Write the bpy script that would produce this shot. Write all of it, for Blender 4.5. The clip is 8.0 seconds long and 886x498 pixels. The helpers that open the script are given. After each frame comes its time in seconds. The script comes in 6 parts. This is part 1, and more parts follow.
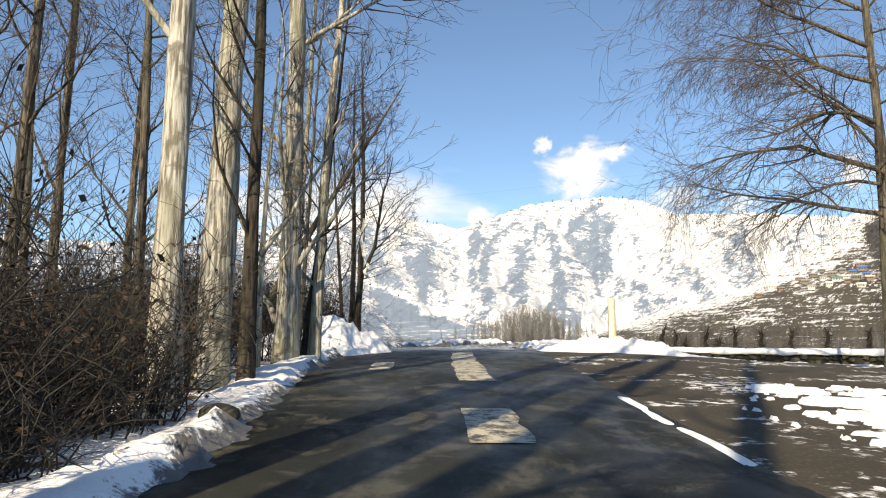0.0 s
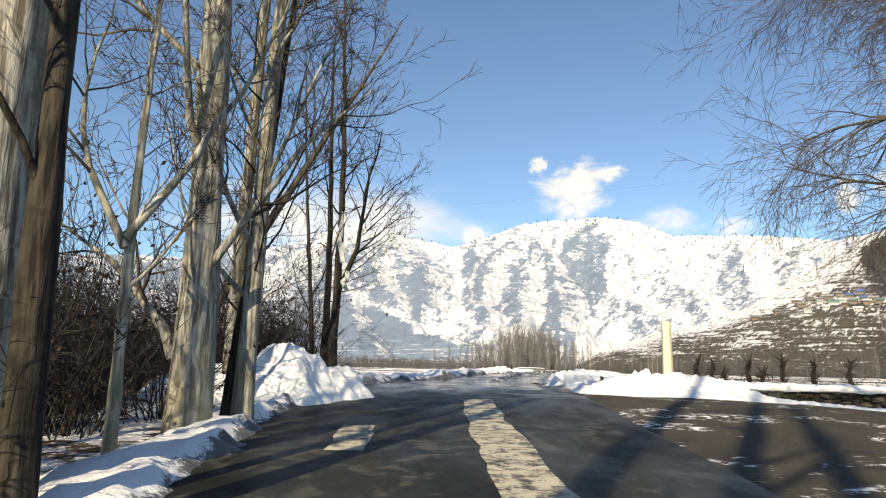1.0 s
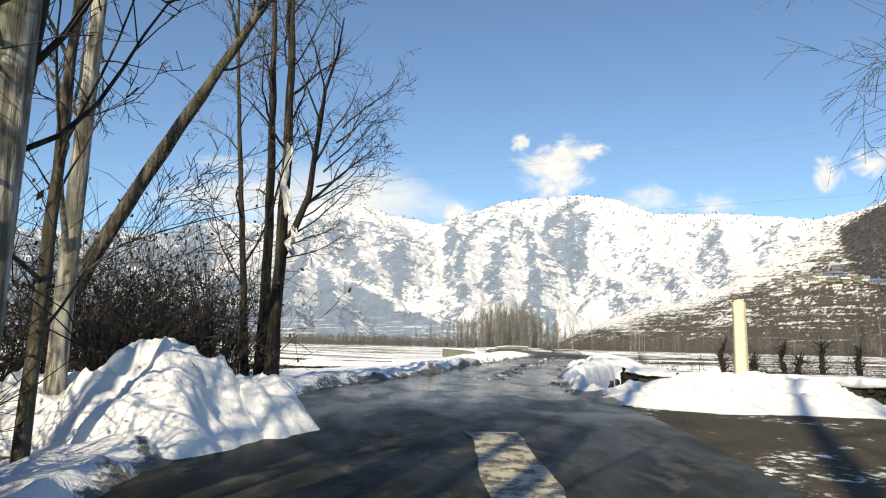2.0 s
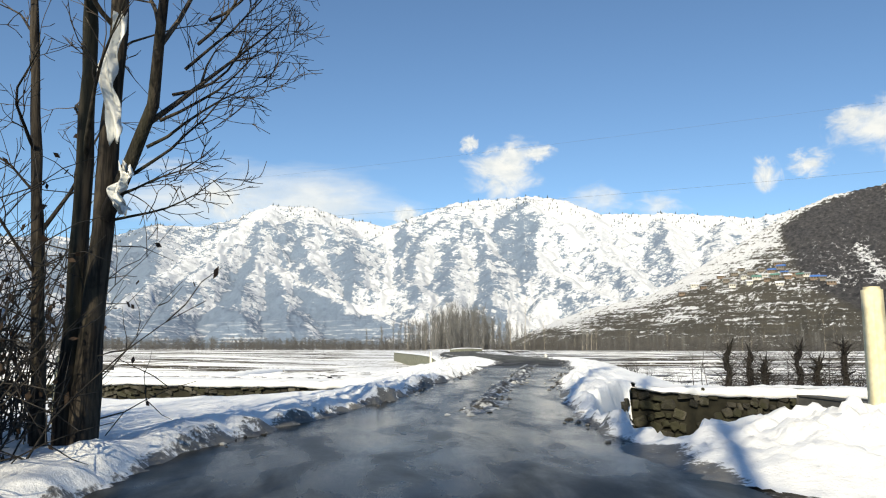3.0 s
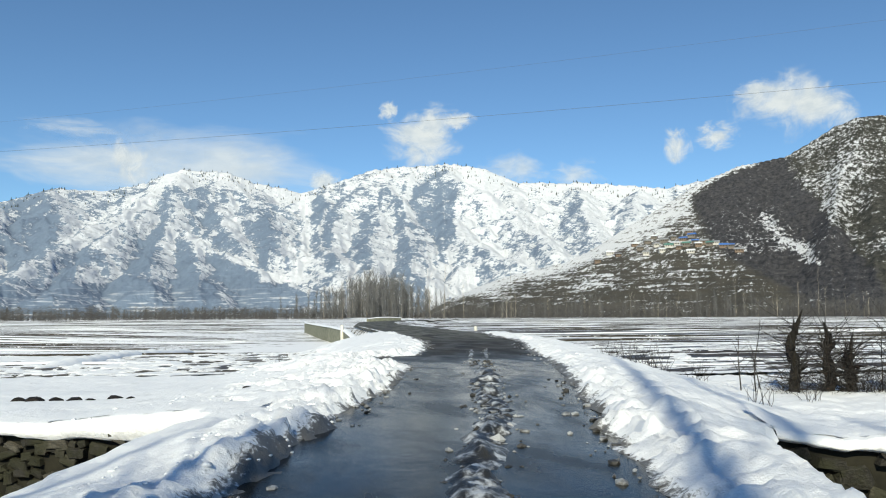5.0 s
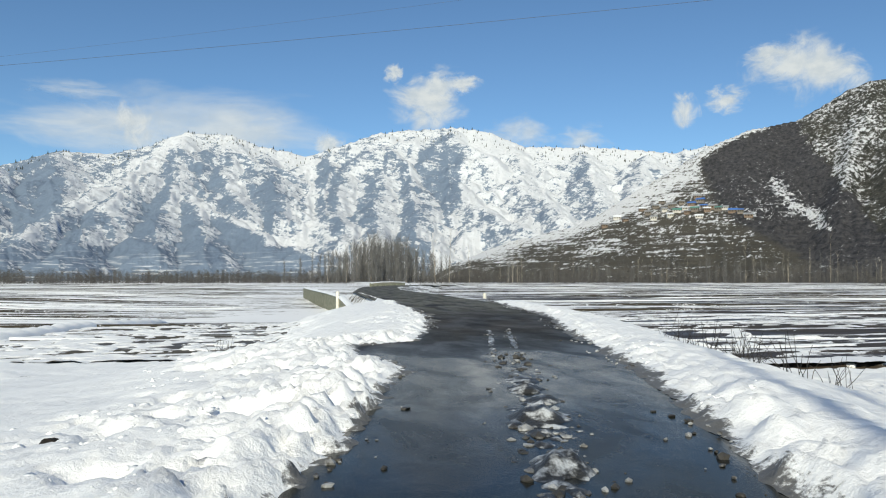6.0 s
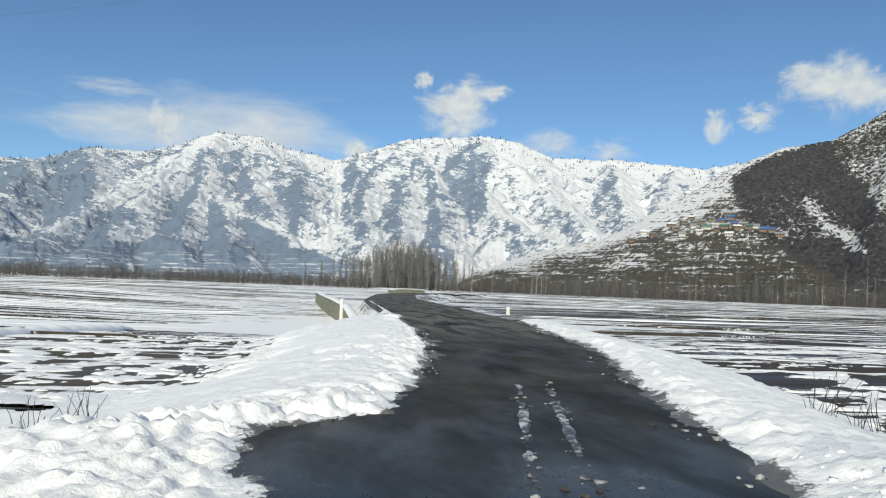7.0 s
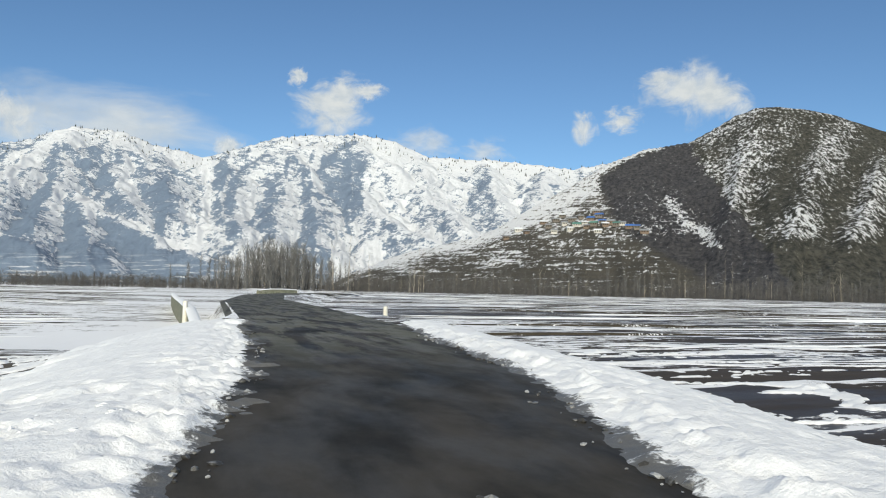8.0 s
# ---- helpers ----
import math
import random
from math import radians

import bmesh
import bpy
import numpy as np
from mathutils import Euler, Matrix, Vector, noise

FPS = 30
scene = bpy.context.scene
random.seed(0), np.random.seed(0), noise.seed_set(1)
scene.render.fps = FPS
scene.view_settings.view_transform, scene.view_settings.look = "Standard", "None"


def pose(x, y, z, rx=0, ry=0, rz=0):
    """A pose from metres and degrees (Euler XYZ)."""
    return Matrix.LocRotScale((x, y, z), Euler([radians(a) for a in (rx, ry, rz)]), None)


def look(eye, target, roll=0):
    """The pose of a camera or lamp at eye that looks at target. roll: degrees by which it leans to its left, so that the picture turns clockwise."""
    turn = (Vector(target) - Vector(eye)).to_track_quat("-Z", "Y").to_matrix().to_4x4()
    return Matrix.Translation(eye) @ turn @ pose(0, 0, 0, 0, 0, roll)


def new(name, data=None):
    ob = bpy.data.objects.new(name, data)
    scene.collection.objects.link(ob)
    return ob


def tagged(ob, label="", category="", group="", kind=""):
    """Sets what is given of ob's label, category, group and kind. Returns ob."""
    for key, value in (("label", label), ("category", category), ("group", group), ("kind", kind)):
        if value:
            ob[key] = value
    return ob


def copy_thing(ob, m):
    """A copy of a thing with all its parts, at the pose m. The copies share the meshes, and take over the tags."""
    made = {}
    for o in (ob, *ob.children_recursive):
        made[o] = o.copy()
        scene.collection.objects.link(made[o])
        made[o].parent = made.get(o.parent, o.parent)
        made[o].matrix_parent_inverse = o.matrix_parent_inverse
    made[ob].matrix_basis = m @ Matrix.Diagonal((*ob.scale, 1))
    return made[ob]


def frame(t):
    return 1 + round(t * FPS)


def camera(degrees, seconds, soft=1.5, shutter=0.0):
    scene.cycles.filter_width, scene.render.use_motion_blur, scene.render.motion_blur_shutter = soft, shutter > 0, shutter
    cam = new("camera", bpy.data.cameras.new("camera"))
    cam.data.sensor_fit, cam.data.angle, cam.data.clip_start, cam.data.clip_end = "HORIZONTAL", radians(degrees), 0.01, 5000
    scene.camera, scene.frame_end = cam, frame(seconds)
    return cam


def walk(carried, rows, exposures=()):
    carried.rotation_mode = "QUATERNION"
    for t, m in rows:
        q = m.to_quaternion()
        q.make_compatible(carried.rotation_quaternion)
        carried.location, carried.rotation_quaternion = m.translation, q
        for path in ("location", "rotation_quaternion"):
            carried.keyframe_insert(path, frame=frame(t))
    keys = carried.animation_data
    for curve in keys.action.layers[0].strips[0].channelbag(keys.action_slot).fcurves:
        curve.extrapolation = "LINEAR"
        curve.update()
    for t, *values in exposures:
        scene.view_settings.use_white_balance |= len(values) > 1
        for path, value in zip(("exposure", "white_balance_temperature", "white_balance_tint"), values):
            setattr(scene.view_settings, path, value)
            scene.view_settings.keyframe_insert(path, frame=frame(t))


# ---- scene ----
cam = camera(60.3, 8.0, 1.1)
PATH = [
    (0, (1.107, -0.718, -0.307), (1.118, 1.265, -0.047), 0.5),
    (0.5, (1.008, 2.27, -0.074), (1.024, 4.252, 0.199), 1.0),
    (1, (0.898, 5.408, 0.146), (0.923, 7.384, 0.454), 1.2),
    (1.2, (0.884, 6.599, 0.249), (0.909, 8.577, 0.547), 0.9),
    (2.3, (0.846, 12.702, 0.575), (0.958, 14.683, 0.82), 0.9),
    (2.5, (0.87, 13.851, 0.624), (1.012, 15.824, 0.923), 0.3),
    (3, (1.015, 16.776, 0.744), (1.22, 18.749, 1.001), 0.1),
    (3.5, (1.26, 19.387, 0.9), (1.521, 21.353, 1.16), -0.2),
    (4, (1.597, 22.238, 0.96), (1.903, 24.201, 1.186), -0.3),
    (4.5, (2.008, 24.744, 1.036), (2.357, 26.705, 1.219), -0.9),
    (5, (2.519, 27.562, 1.073), (2.936, 29.511, 1.246), -0.3),
    (5.2, (2.727, 28.618, 1.067), (3.146, 30.569, 1.204), -0.9),
    (6.3, (4.12, 35.334, 1.227), (4.515, 37.293, 1.307), 0.3),
    (6.5, (4.42, 36.59, 1.26), (4.801, 38.551, 1.357), 0.4),
    (7, (5.287, 39.82, 1.329), (5.629, 41.788, 1.429), 2.2),
    (7.5, (6.137, 42.9, 1.267), (6.543, 44.856, 1.375), 3.0),
    (8, (7.034, 46.333, 1.193), (7.687, 48.22, 1.3), 1.2),
]
walk(cam, [(t, look(eye, target, roll)) for t, eye, target, roll in PATH],
     exposures=[(0, 0.64, 8700, 10), (1.2, 0.5, 8700, 9), (2.4, 0.4, 8050, 7), (3.4, 0.22, 7500, 4), (4.5, 0.11, 7050, 1), (6.3, -0.11, 7100, 3), (8, -0.11, 7150, 4)])


# ---------------------------------------------------------------- light
SUN_AZ, SUN_EL = 202.5, 33.0          # degrees, clockwise from +y
world = bpy.data.worlds.new("winter_sky")
scene.world = world
world.use_nodes = True
wn = world.node_tree
wn.nodes.clear()
sky = wn.nodes.new("ShaderNodeTexSky")
sky.sky_type, sky.sun_disc = "NISHITA", False
sky.sun_elevation, sky.sun_rotation = radians(SUN_EL), radians(SUN_AZ)
sky.altitude, sky.air_density, sky.dust_density, sky.ozone_density = 1600, 1.0, 0.35, 4.0
wbg = wn.nodes.new("ShaderNodeBackground")
wbg.inputs["Strength"].default_value = 0.117
wout = wn.nodes.new("ShaderNodeOutputWorld")
tint = wn.nodes.new("ShaderNodeMix")          # clear, deep winter blue
tint.data_type, tint.blend_type = "RGBA", "MULTIPLY"
tint.inputs[0].default_value = 1.0
tint.inputs[7].default_value = (0.83, 0.99, 1.12, 1)
wn.links.new(sky.outputs[0], tint.inputs[6])
wn.links.new(tint.outputs[2], wbg.inputs[0])
wn.links.new(wbg.outputs[0], wout.inputs[0])

sun = new("sun", bpy.data.lights.new("sun", "SUN"))
sun.data.energy, sun.data.angle, sun.data.color = 4.7, radians(0.53), (1.0, 0.935, 0.81)
a, e = radians(SUN_AZ), radians(SUN_EL)
sun.matrix_world = look((0, 0, 60), (-math.sin(a) * math.cos(e), -math.cos(a) * math.cos(e), 60 - math.sin(e)))


# ---------------------------------------------------------------- materials
class Mat:
    """A small node-graph writer."""

    def __init__(self, name, rough=0.8, spec=0.4, metal=0.0):
        self.m = bpy.data.materials.new(name)
        self.m.use_nodes = True
        self.t = self.m.node_tree
        self.b = self.t.nodes["Principled BSDF"]
        self.b.inputs["Roughness"].default_value = rough
        self.b.inputs["Specular IOR Level"].default_value = spec
        self.b.inputs["Metallic"].default_value = metal
        self.pos = self.node("ShaderNodeNewGeometry").outputs["Position"]
        self.obj = self.node("ShaderNodeTexCoord").outputs["Object"]

    def node(self, kind):
        return self.t.nodes.new(kind)

    def put(self, value, socket):
        if isinstance(value, bpy.types.NodeSocket):
            self.t.links.new(value, socket)
        elif isinstance(value, tuple) and len(value) == 3 and socket.type == "RGBA":
            socket.default_value = (*value, 1)
        elif socket.type == "RGBA" and isinstance(value, float):
            socket.default_value = (value, value, value, 1)
        else:
            socket.default_value = value

    def scaled(self, co, s):
        n = self.node("ShaderNodeMapping")
        self.put(co, n.inputs["Vector"])
        n.inputs["Scale"].default_value = s if isinstance(s, tuple) else (s, s, s)
        return n.outputs[0]

    def noise(self, scale, detail=4.0, rough=0.55, co=None, dist=0.0):
        n = self.node("ShaderNodeTexNoise")
        self.put(self.scaled(self.pos if co is None else co, scale), n.inputs["Vector"])
        n.inputs["Scale"].default_value = 1.0
        n.inputs["Detail"].default_value, n.inputs["Roughness"].default_value = detail, rough
        n.inputs["Distortion"].default_value = dist
        return n.outputs["Fac"]

    def voronoi(self, scale, feature="F1", co=None):
        n = self.node("ShaderNodeTexVoronoi")
        n.feature = feature
        self.put(self.scaled(self.pos if co is None else co, scale), n.inputs["Vector"])
        n.inputs["Scale"].default_value = 1.0
        return n.outputs["Distance"]

    def ramp(self, fac, lo, hi, a=0.0, b=1.0):
        n = self.node("ShaderNodeMapRange")
        n.interpolation_type = "SMOOTHSTEP"
        self.put(fac, n.inputs["Value"])
        for k, v in (("From Min", lo), ("From Max", hi), ("To Min", a), ("To Max", b)):
            n.inputs[k].default_value = v
        return n.outputs["Result"]

    def mix(self, fac, c1, c2):
        n = self.node("ShaderNodeMix")
        n.data_type = "RGBA"
        self.put(fac, n.inputs[0])
        self.put(c1, n.inputs[6])
        self.put(c2, n.inputs[7])
        return n.outputs[2]

    def math(self, op, x, y=0.0):
        n = self.node("ShaderNodeMath")
        n.operation = op
        self.put(x, n.inputs[0])
        self.put(y, n.inputs[1])
        return n.outputs[0]

    def axis(self, vec, k):
        n = self.node("ShaderNodeSeparateXYZ")
        self.put(vec, n.inputs[0])
        return n.outputs[k]

    def rand(self):
        return self.node("ShaderNodeObjectInfo").outputs["Random"]

    def island(self):
        return self.node("ShaderNodeNewGeometry").outputs["Random Per Island"]

    def normal_z(self):
        return self.axis(self.node("ShaderNodeNewGeometry").outputs["Normal"], 2)

    def color(self, c):
        self.put(c, self.b.inputs["Base Color"])
        return self

    def rough(self, r):
        self.put(r, self.b.inputs["Roughness"])
        return self

    def bump(self, height, strength=0.4, dist=0.02):
        n = self.node("ShaderNodeBump")
        n.inputs["Strength"].default_value, n.inputs["Distance"].default_value = strength, dist
        self.put(height, n.inputs["Height"])
        self.t.links.new(n.outputs[0], self.b.inputs["Normal"])
        return self


SNOW = (0.88, 0.89, 0.91)


def snow_material():
    k = Mat("snow", 0.55, 0.35)
    dirt = k.math("MULTIPLY", k.ramp(k.noise(1.1, 5, 0.6), 0.6, 0.8), k.ramp(k.noise(9.0, 4), 0.45, 0.7))
    at_road = k.node("ShaderNodeAttribute")
    at_road.attribute_name = "grime"
    splash = k.math("ADD", at_road.outputs["Fac"], k.math("ADD", k.math("MULTIPLY", k.noise(3.5, 6, 0.68), 0.9), k.math("MULTIPLY", k.noise(22.0, 4, 0.6), 0.5)))
    dirt = k.math("MAXIMUM", dirt, k.ramp(splash, 1.44, 1.60, 0.0, 0.9))
    k.color(k.mix(dirt, k.mix(k.noise(3.0), (0.84, 0.86, 0.89), (0.90, 0.91, 0.92)), k.mix(k.noise(14.0, 4), (0.014, 0.013, 0.012), (0.085, 0.082, 0.074))))
    k.b.inputs["Subsurface Weight"].default_value = 0.0
    h = k.math("ADD", k.noise(5.0, 6, 0.66), k.math("ADD", k.math("MULTIPLY", k.noise(17.0, 5, 0.65), 0.45), k.math("MULTIPLY", k.noise(60.0, 3), 0.15)))
    return k.bump(h, 0.5, 0.06).m


def slush_material():
    k = Mat("dirty_slush", 0.35, 0.5)
    g = k.noise(7.0, 5, 0.65)
    k.color(k.mix(k.ramp(g, 0.46, 0.66), (0.035, 0.034, 0.031), (0.58, 0.60, 0.62)))
    return k.bump(k.noise(30.0, 5), 0.6, 0.03).m


def clod_material():
    k = Mat("slush_clod", 0.45, 0.4)
    g = k.math("ADD", k.math("MULTIPLY", k.noise(11.0, 5, 0.65), 0.6), k.math("MULTIPLY", k.island(), 0.4))
    k.color(k.mix(k.ramp(g, 0.42, 0.68), (0.05, 0.047, 0.042), (0.38, 0.39, 0.40)))
    return k.bump(k.noise(40.0, 4), 0.5, 0.02).m


def asphalt_material():
    k = Mat("wet_asphalt", 0.5, 0.085)
    patch = k.noise((0.55, 0.22, 1), 5, 0.55, dist=0.6)
    fine = k.noise(70.0, 3, 0.7)
    tone = k.mix(k.ramp(patch, 0.35, 0.65), (0.0065, 0.0078, 0.0078), (0.026, 0.028, 0.024))
    grit = k.ramp(fine, 0.35, 0.75)
    worn = k.math("MULTIPLY", k.ramp(k.noise((2.2, 1.5, 1), 7, 0.72, dist=0.5), 0.50, 0.62), k.ramp(k.axis(k.pos, 1), 17.0, 26.0, 0.55, 0.04))
    tone = k.mix(worn, tone, (0.105, 0.100, 0.082))
    tone = k.mix(k.ramp(k.axis(k.pos, 1), 42.0, 52.0, 0.0, 0.8), tone, k.mix(k.ramp(k.noise((1.0, 0.4, 1), 6, 0.65), 0.35, 0.65), (0.020, 0.017, 0.014), (0.075, 0.065, 0.055)))
    dry = k.math("MULTIPLY", k.ramp(k.axis(k.pos, 1), 55.0, 66.0, 0.0, 0.85), k.ramp(k.noise((1.6, 0.22, 1), 6, 0.66), 0.44, 0.54))
    tone = k.mix(dry, tone, (0.15, 0.148, 0.118))
    k.color(k.mix(k.math("MULTIPLY", grit, 0.35), tone, (0.044, 0.046, 0.040)))
    # wet past the crest of the rise, drier under the trees
    wet = k.math("ADD", k.ramp(k.axis(k.pos, 1), 17.0, 27.0, 0.36, 0.0), k.ramp(k.axis(k.pos, 1), 42.0, 50.0, 0.0, 0.42))
    k.rough(k.math("ADD", wet, k.ramp(k.noise((1.3, 0.55, 1), 6, 0.62, dist=0.3), 0.34, 0.68, 0.09, 0.32)))
    return k.bump(k.math("ADD", k.math("MULTIPLY", fine, 0.5), k.noise(6.0, 3)), 0.16, 0.010).m


def paint_material():
    k = Mat("worn_road_paint", 0.6, 0.4)
    w = k.math("ADD", k.noise(5.0, 6, 0.7), k.math("MULTIPLY", k.noise(30.0, 3), 0.3))
    k.color(k.mix(k.ramp(w, 0.58, 0.76), (0.46, 0.43, 0.33), (0.06, 0.056, 0.05)))
    return k.bump(k.noise(60.0, 3), 0.2, 0.01).m


def soil_material():
    """Roadside dirt with leaf litter and thin remnants of snow."""
    k = Mat("roadside_dirt", 0.85, 0.3)
    c = k.mix(k.noise(1.2, 5), (0.027, 0.024, 0.018), (0.072, 0.060, 0.042))
    c = k.mix(k.ramp(k.voronoi(14.0), 0.04, 0.3), (0.12, 0.09, 0.055), c)
    thin = k.math("MULTIPLY", k.ramp(k.noise(0.7, 6, 0.65), 0.52, 0.6), k.ramp(k.noise(7.0, 5, 0.6), 0.5, 0.58))
    k.color(k.mix(thin, c, SNOW))
    return k.bump(k.noise(12.0, 6, 0.65), 0.7, 0.06).m


def forest_material():
    k = Mat("forest_floor", 0.9, 0.2)
    c = k.mix(k.noise(3.0, 5), (0.05, 0.036, 0.024), (0.15, 0.105, 0.065))
    s = k.ramp(k.noise(1.1, 6, 0.7), 0.44, 0.50)
    k.color(k.mix(s, c, SNOW))
    return k.bump(k.math("ADD", k.noise(10.0, 6, 0.65), k.math("MULTIPLY", s, 0.7)), 0.8, 0.06).m


def field_material(name, cover, soil_a, soil_b, wet, clumps=0.22):
    """Harvested paddies: soil and stubble with wind-laid snow in rows along the bunds."""
    k = Mat(name, 0.8, 0.4)
    rows = k.noise((0.09, 0.26, 0.4), 8, 0.68, dist=0.45)
    lumps = k.noise((1.1, 1.8, 1), 6, 0.72)
    big = k.noise((0.012, 0.045, 1), 5, 0.62, dist=0.3)
    plots = k.noise((0.02, 0.008, 1), 2)
    amt = k.math("ADD", k.math("ADD", k.math("MULTIPLY", rows, 0.36), k.math("MULTIPLY", lumps, clumps)),
                 k.math("ADD", k.math("MULTIPLY", big, 0.55), k.math("MULTIPLY", plots, 0.10)))
    s = k.ramp(amt, cover, cover + 0.02)
    # thin wavering lines of snow along the furrows
    for sc, w in (((0.022, 0.13, 1), 0.010), ((0.035, 0.30, 1), 0.014)):
        off = k.math("ABSOLUTE", k.math("SUBTRACT", k.noise(sc, 3, 0.5, dist=0.3), 0.5))
        line = k.math("MULTIPLY", k.ramp(off, w, w * 1.5, 1.0, 0.0), k.ramp(lumps, 0.38, 0.46))
        s = k.math("MAXIMUM", s, line)
    c = k.mix(k.noise((0.4, 0.9, 1), 4), soil_a, soil_b)
    k.color(k.mix(s, c, SNOW))
    k.rough(k.mix(s, k.ramp(k.noise((0.06, 0.3, 1), 3), 0.4, 0.6, wet, 0.85), 0.6))
    return k.bump(k.math("ADD", k.math("MULTIPLY", s, 0.8), k.noise(4.0, 5, 0.65)), 0.35, 0.05).m


def bark_material(name, light, dark, green, ring):
    k = Mat(name, 0.85, 0.25)
    furrow = k.noise((22.0, 22.0, 2.2), 5, 0.6)
    band = k.noise((2.0, 2.0, ring), 4, 0.6)
    c = k.mix(k.ramp(furrow, 0.38, 0.62), dark, light)
    c = k.mix(k.math("MULTIPLY", k.ramp(band, 0.56, 0.64), 0.75), c, dark)
    c = k.mix(k.math("MULTIPLY", k.ramp(k.noise((1.6, 1.6, 0.5), 4), 0.48, 0.64), 0.6), c, green)
    k.color(c)
    return k.bump(furrow, 0.8, 0.03).m


def plain(name, c1, c2, scale=8.0, rough=0.8, bump=0.3, spec=0.3):
    k = Mat(name, rough, spec)
    g = k.noise(scale, 5, 0.6)
    k.color(k.mix(k.ramp(g, 0.3, 0.7), c1, c2))
    return k.bump(g, bump, 0.02).m


def stone_material():
    k = Mat("rubble_stone", 0.8, 0.35)
    g = k.noise(9.0, 6, 0.65, co=k.obj)
    c = k.mix(k.math("POWER", k.rand(), 2.6), (0.018, 0.017, 0.013), (0.155, 0.142, 0.110))
    c = k.mix(k.ramp(g, 0.4, 0.65), c, (0.05, 0.047, 0.04))
    c = k.mix(k.math("MULTIPLY", k.ramp(k.noise(2.0, 4), 0.44, 0.56), 0.8), c, (0.030, 0.031, 0.014))
    k.color(c)
    return k.bump(g, 0.8, 0.03).m


def mountain_material():
    """Snow over rock tinted with distance haze, and over scrub; the mesh's own "bare" says how much of the snow has
    gone.
    """
    k = Mat("snowy_mountain", 0.75, 0.15)
    bare = k.node("ShaderNodeAttribute")
    bare.attribute_name = "bare"
    bed = k.node("ShaderNodeMapping")                      # rock beds that dip to the east
    k.put(k.pos, bed.inputs["Vector"])
    bed.inputs["Rotation"].default_value = (0, radians(-17), 0)
    beds = k.noise((0.010, 0.010, 0.062), 6, 0.68, co=bed.outputs[0], dist=0.4)
    fine = k.noise(0.055, 8, 0.72, dist=0.3)
    soft = k.noise(0.009, 4, 0.55, dist=0.4)
    amt = k.math("ADD", bare.outputs["Fac"], k.math("MULTIPLY", k.math("SUBTRACT", beds, 0.5), 1.5))
    amt = k.math("ADD", amt, k.math("MULTIPLY", k.math("SUBTRACT", fine, 0.5), 1.9))
    amt = k.math("ADD", amt, k.math("MULTIPLY", k.math("SUBTRACT", soft, 0.5), 0.6))
    amt = k.math("ADD", amt, k.math("MULTIPLY", k.math("SUBTRACT", k.noise((0.15, 0.15, 0.10), 4, 0.7), 0.5), 1.7))
    s = k.ramp(amt, 0.34, 0.66, 1.0, 0.0)
    # snowed terraces round the foot
    foot = k.ramp(k.axis(k.pos, 2), 25.0, 75.0, 1.0, 0.0)
    s = k.math("MAXIMUM", s, k.math("MULTIPLY", foot, k.ramp(k.noise((0.010, 0.010, 0.22), 6, 0.7), 0.54, 0.62, 0.0, 0.85)))
    # aerial haze is put into the base colour, lighter and bluer
    hazed_rock = k.mix(k.noise(0.04, 8, 0.7), (0.125, 0.172, 0.245), (0.215, 0.275, 0.36))
    k.color(k.mix(s, hazed_rock, (0.69, 0.71, 0.745)))
    return k.bump(k.math("ADD", fine, beds), 0.7, 9.0).m


def hill_material():
    """Scrub, oakwood and terraces; the mesh's own "snow" and "wood" say how much of each."""
    k = Mat("scrubby_hillside", 0.85, 0.2)
    have = k.node("ShaderNodeAttribute")
    have.attribute_name = "snow"
    wood = k.node("ShaderNodeAttribute")
    wood.attribute_name = "wood"
    strip = k.noise((0.024, 0.024, 0.30), 6, 0.70, dist=0.9)
    turned = k.node("ShaderNodeMapping")                   # shrubs, told apart along and across the slope
    k.put(k.pos, turned.inputs["Vector"])
    turned.inputs["Rotation"].default_value = (0, 0, radians(40))
    speck = k.noise((0.25, 0.11, 0.04), 6, 0.78, co=turned.outputs[0], dist=0.2)
    big = k.noise(0.012, 4, 0.55)
    rows = k.node("ShaderNodeAttribute")
    rows.attribute_name = "rows"
    amt = k.math("ADD", have.outputs["Fac"], k.math("MULTIPLY", k.math("SUBTRACT", speck, 0.5), 2.7))
    amt = k.math("ADD", amt, k.math("MULTIPLY", k.math("SUBTRACT", strip, 0.5), k.math("MULTIPLY", rows.outputs["Fac"], 2.0)))
    amt = k.math("ADD", amt, k.math("MULTIPLY", k.math("SUBTRACT", big, 0.5), 0.7))
    s = k.ramp(amt, 0.46, 0.58)
    scrub = k.mix(k.ramp(speck, 0.35, 0.65), (0.030, 0.031, 0.026), (0.120, 0.114, 0.092))
    oak = k.mix(k.ramp(speck, 0.36, 0.64), (0.032, 0.032, 0.036), (0.105, 0.101, 0.102))
    terrace = k.mix(k.noise(0.03, 5, 0.6), (0.048, 0.046, 0.039), (0.135, 0.122, 0.098))
    scrub = k.mix(k.ramp(rows.outputs["Fac"], 0.15, 0.6), scrub, terrace)
    k.color(k.mix(s, k.mix(wood.outputs["Fac"], scrub, oak), (0.80, 0.81, 0.83)))
    return k.bump(k.math("ADD", speck, strip), 0.9, 4.0).m


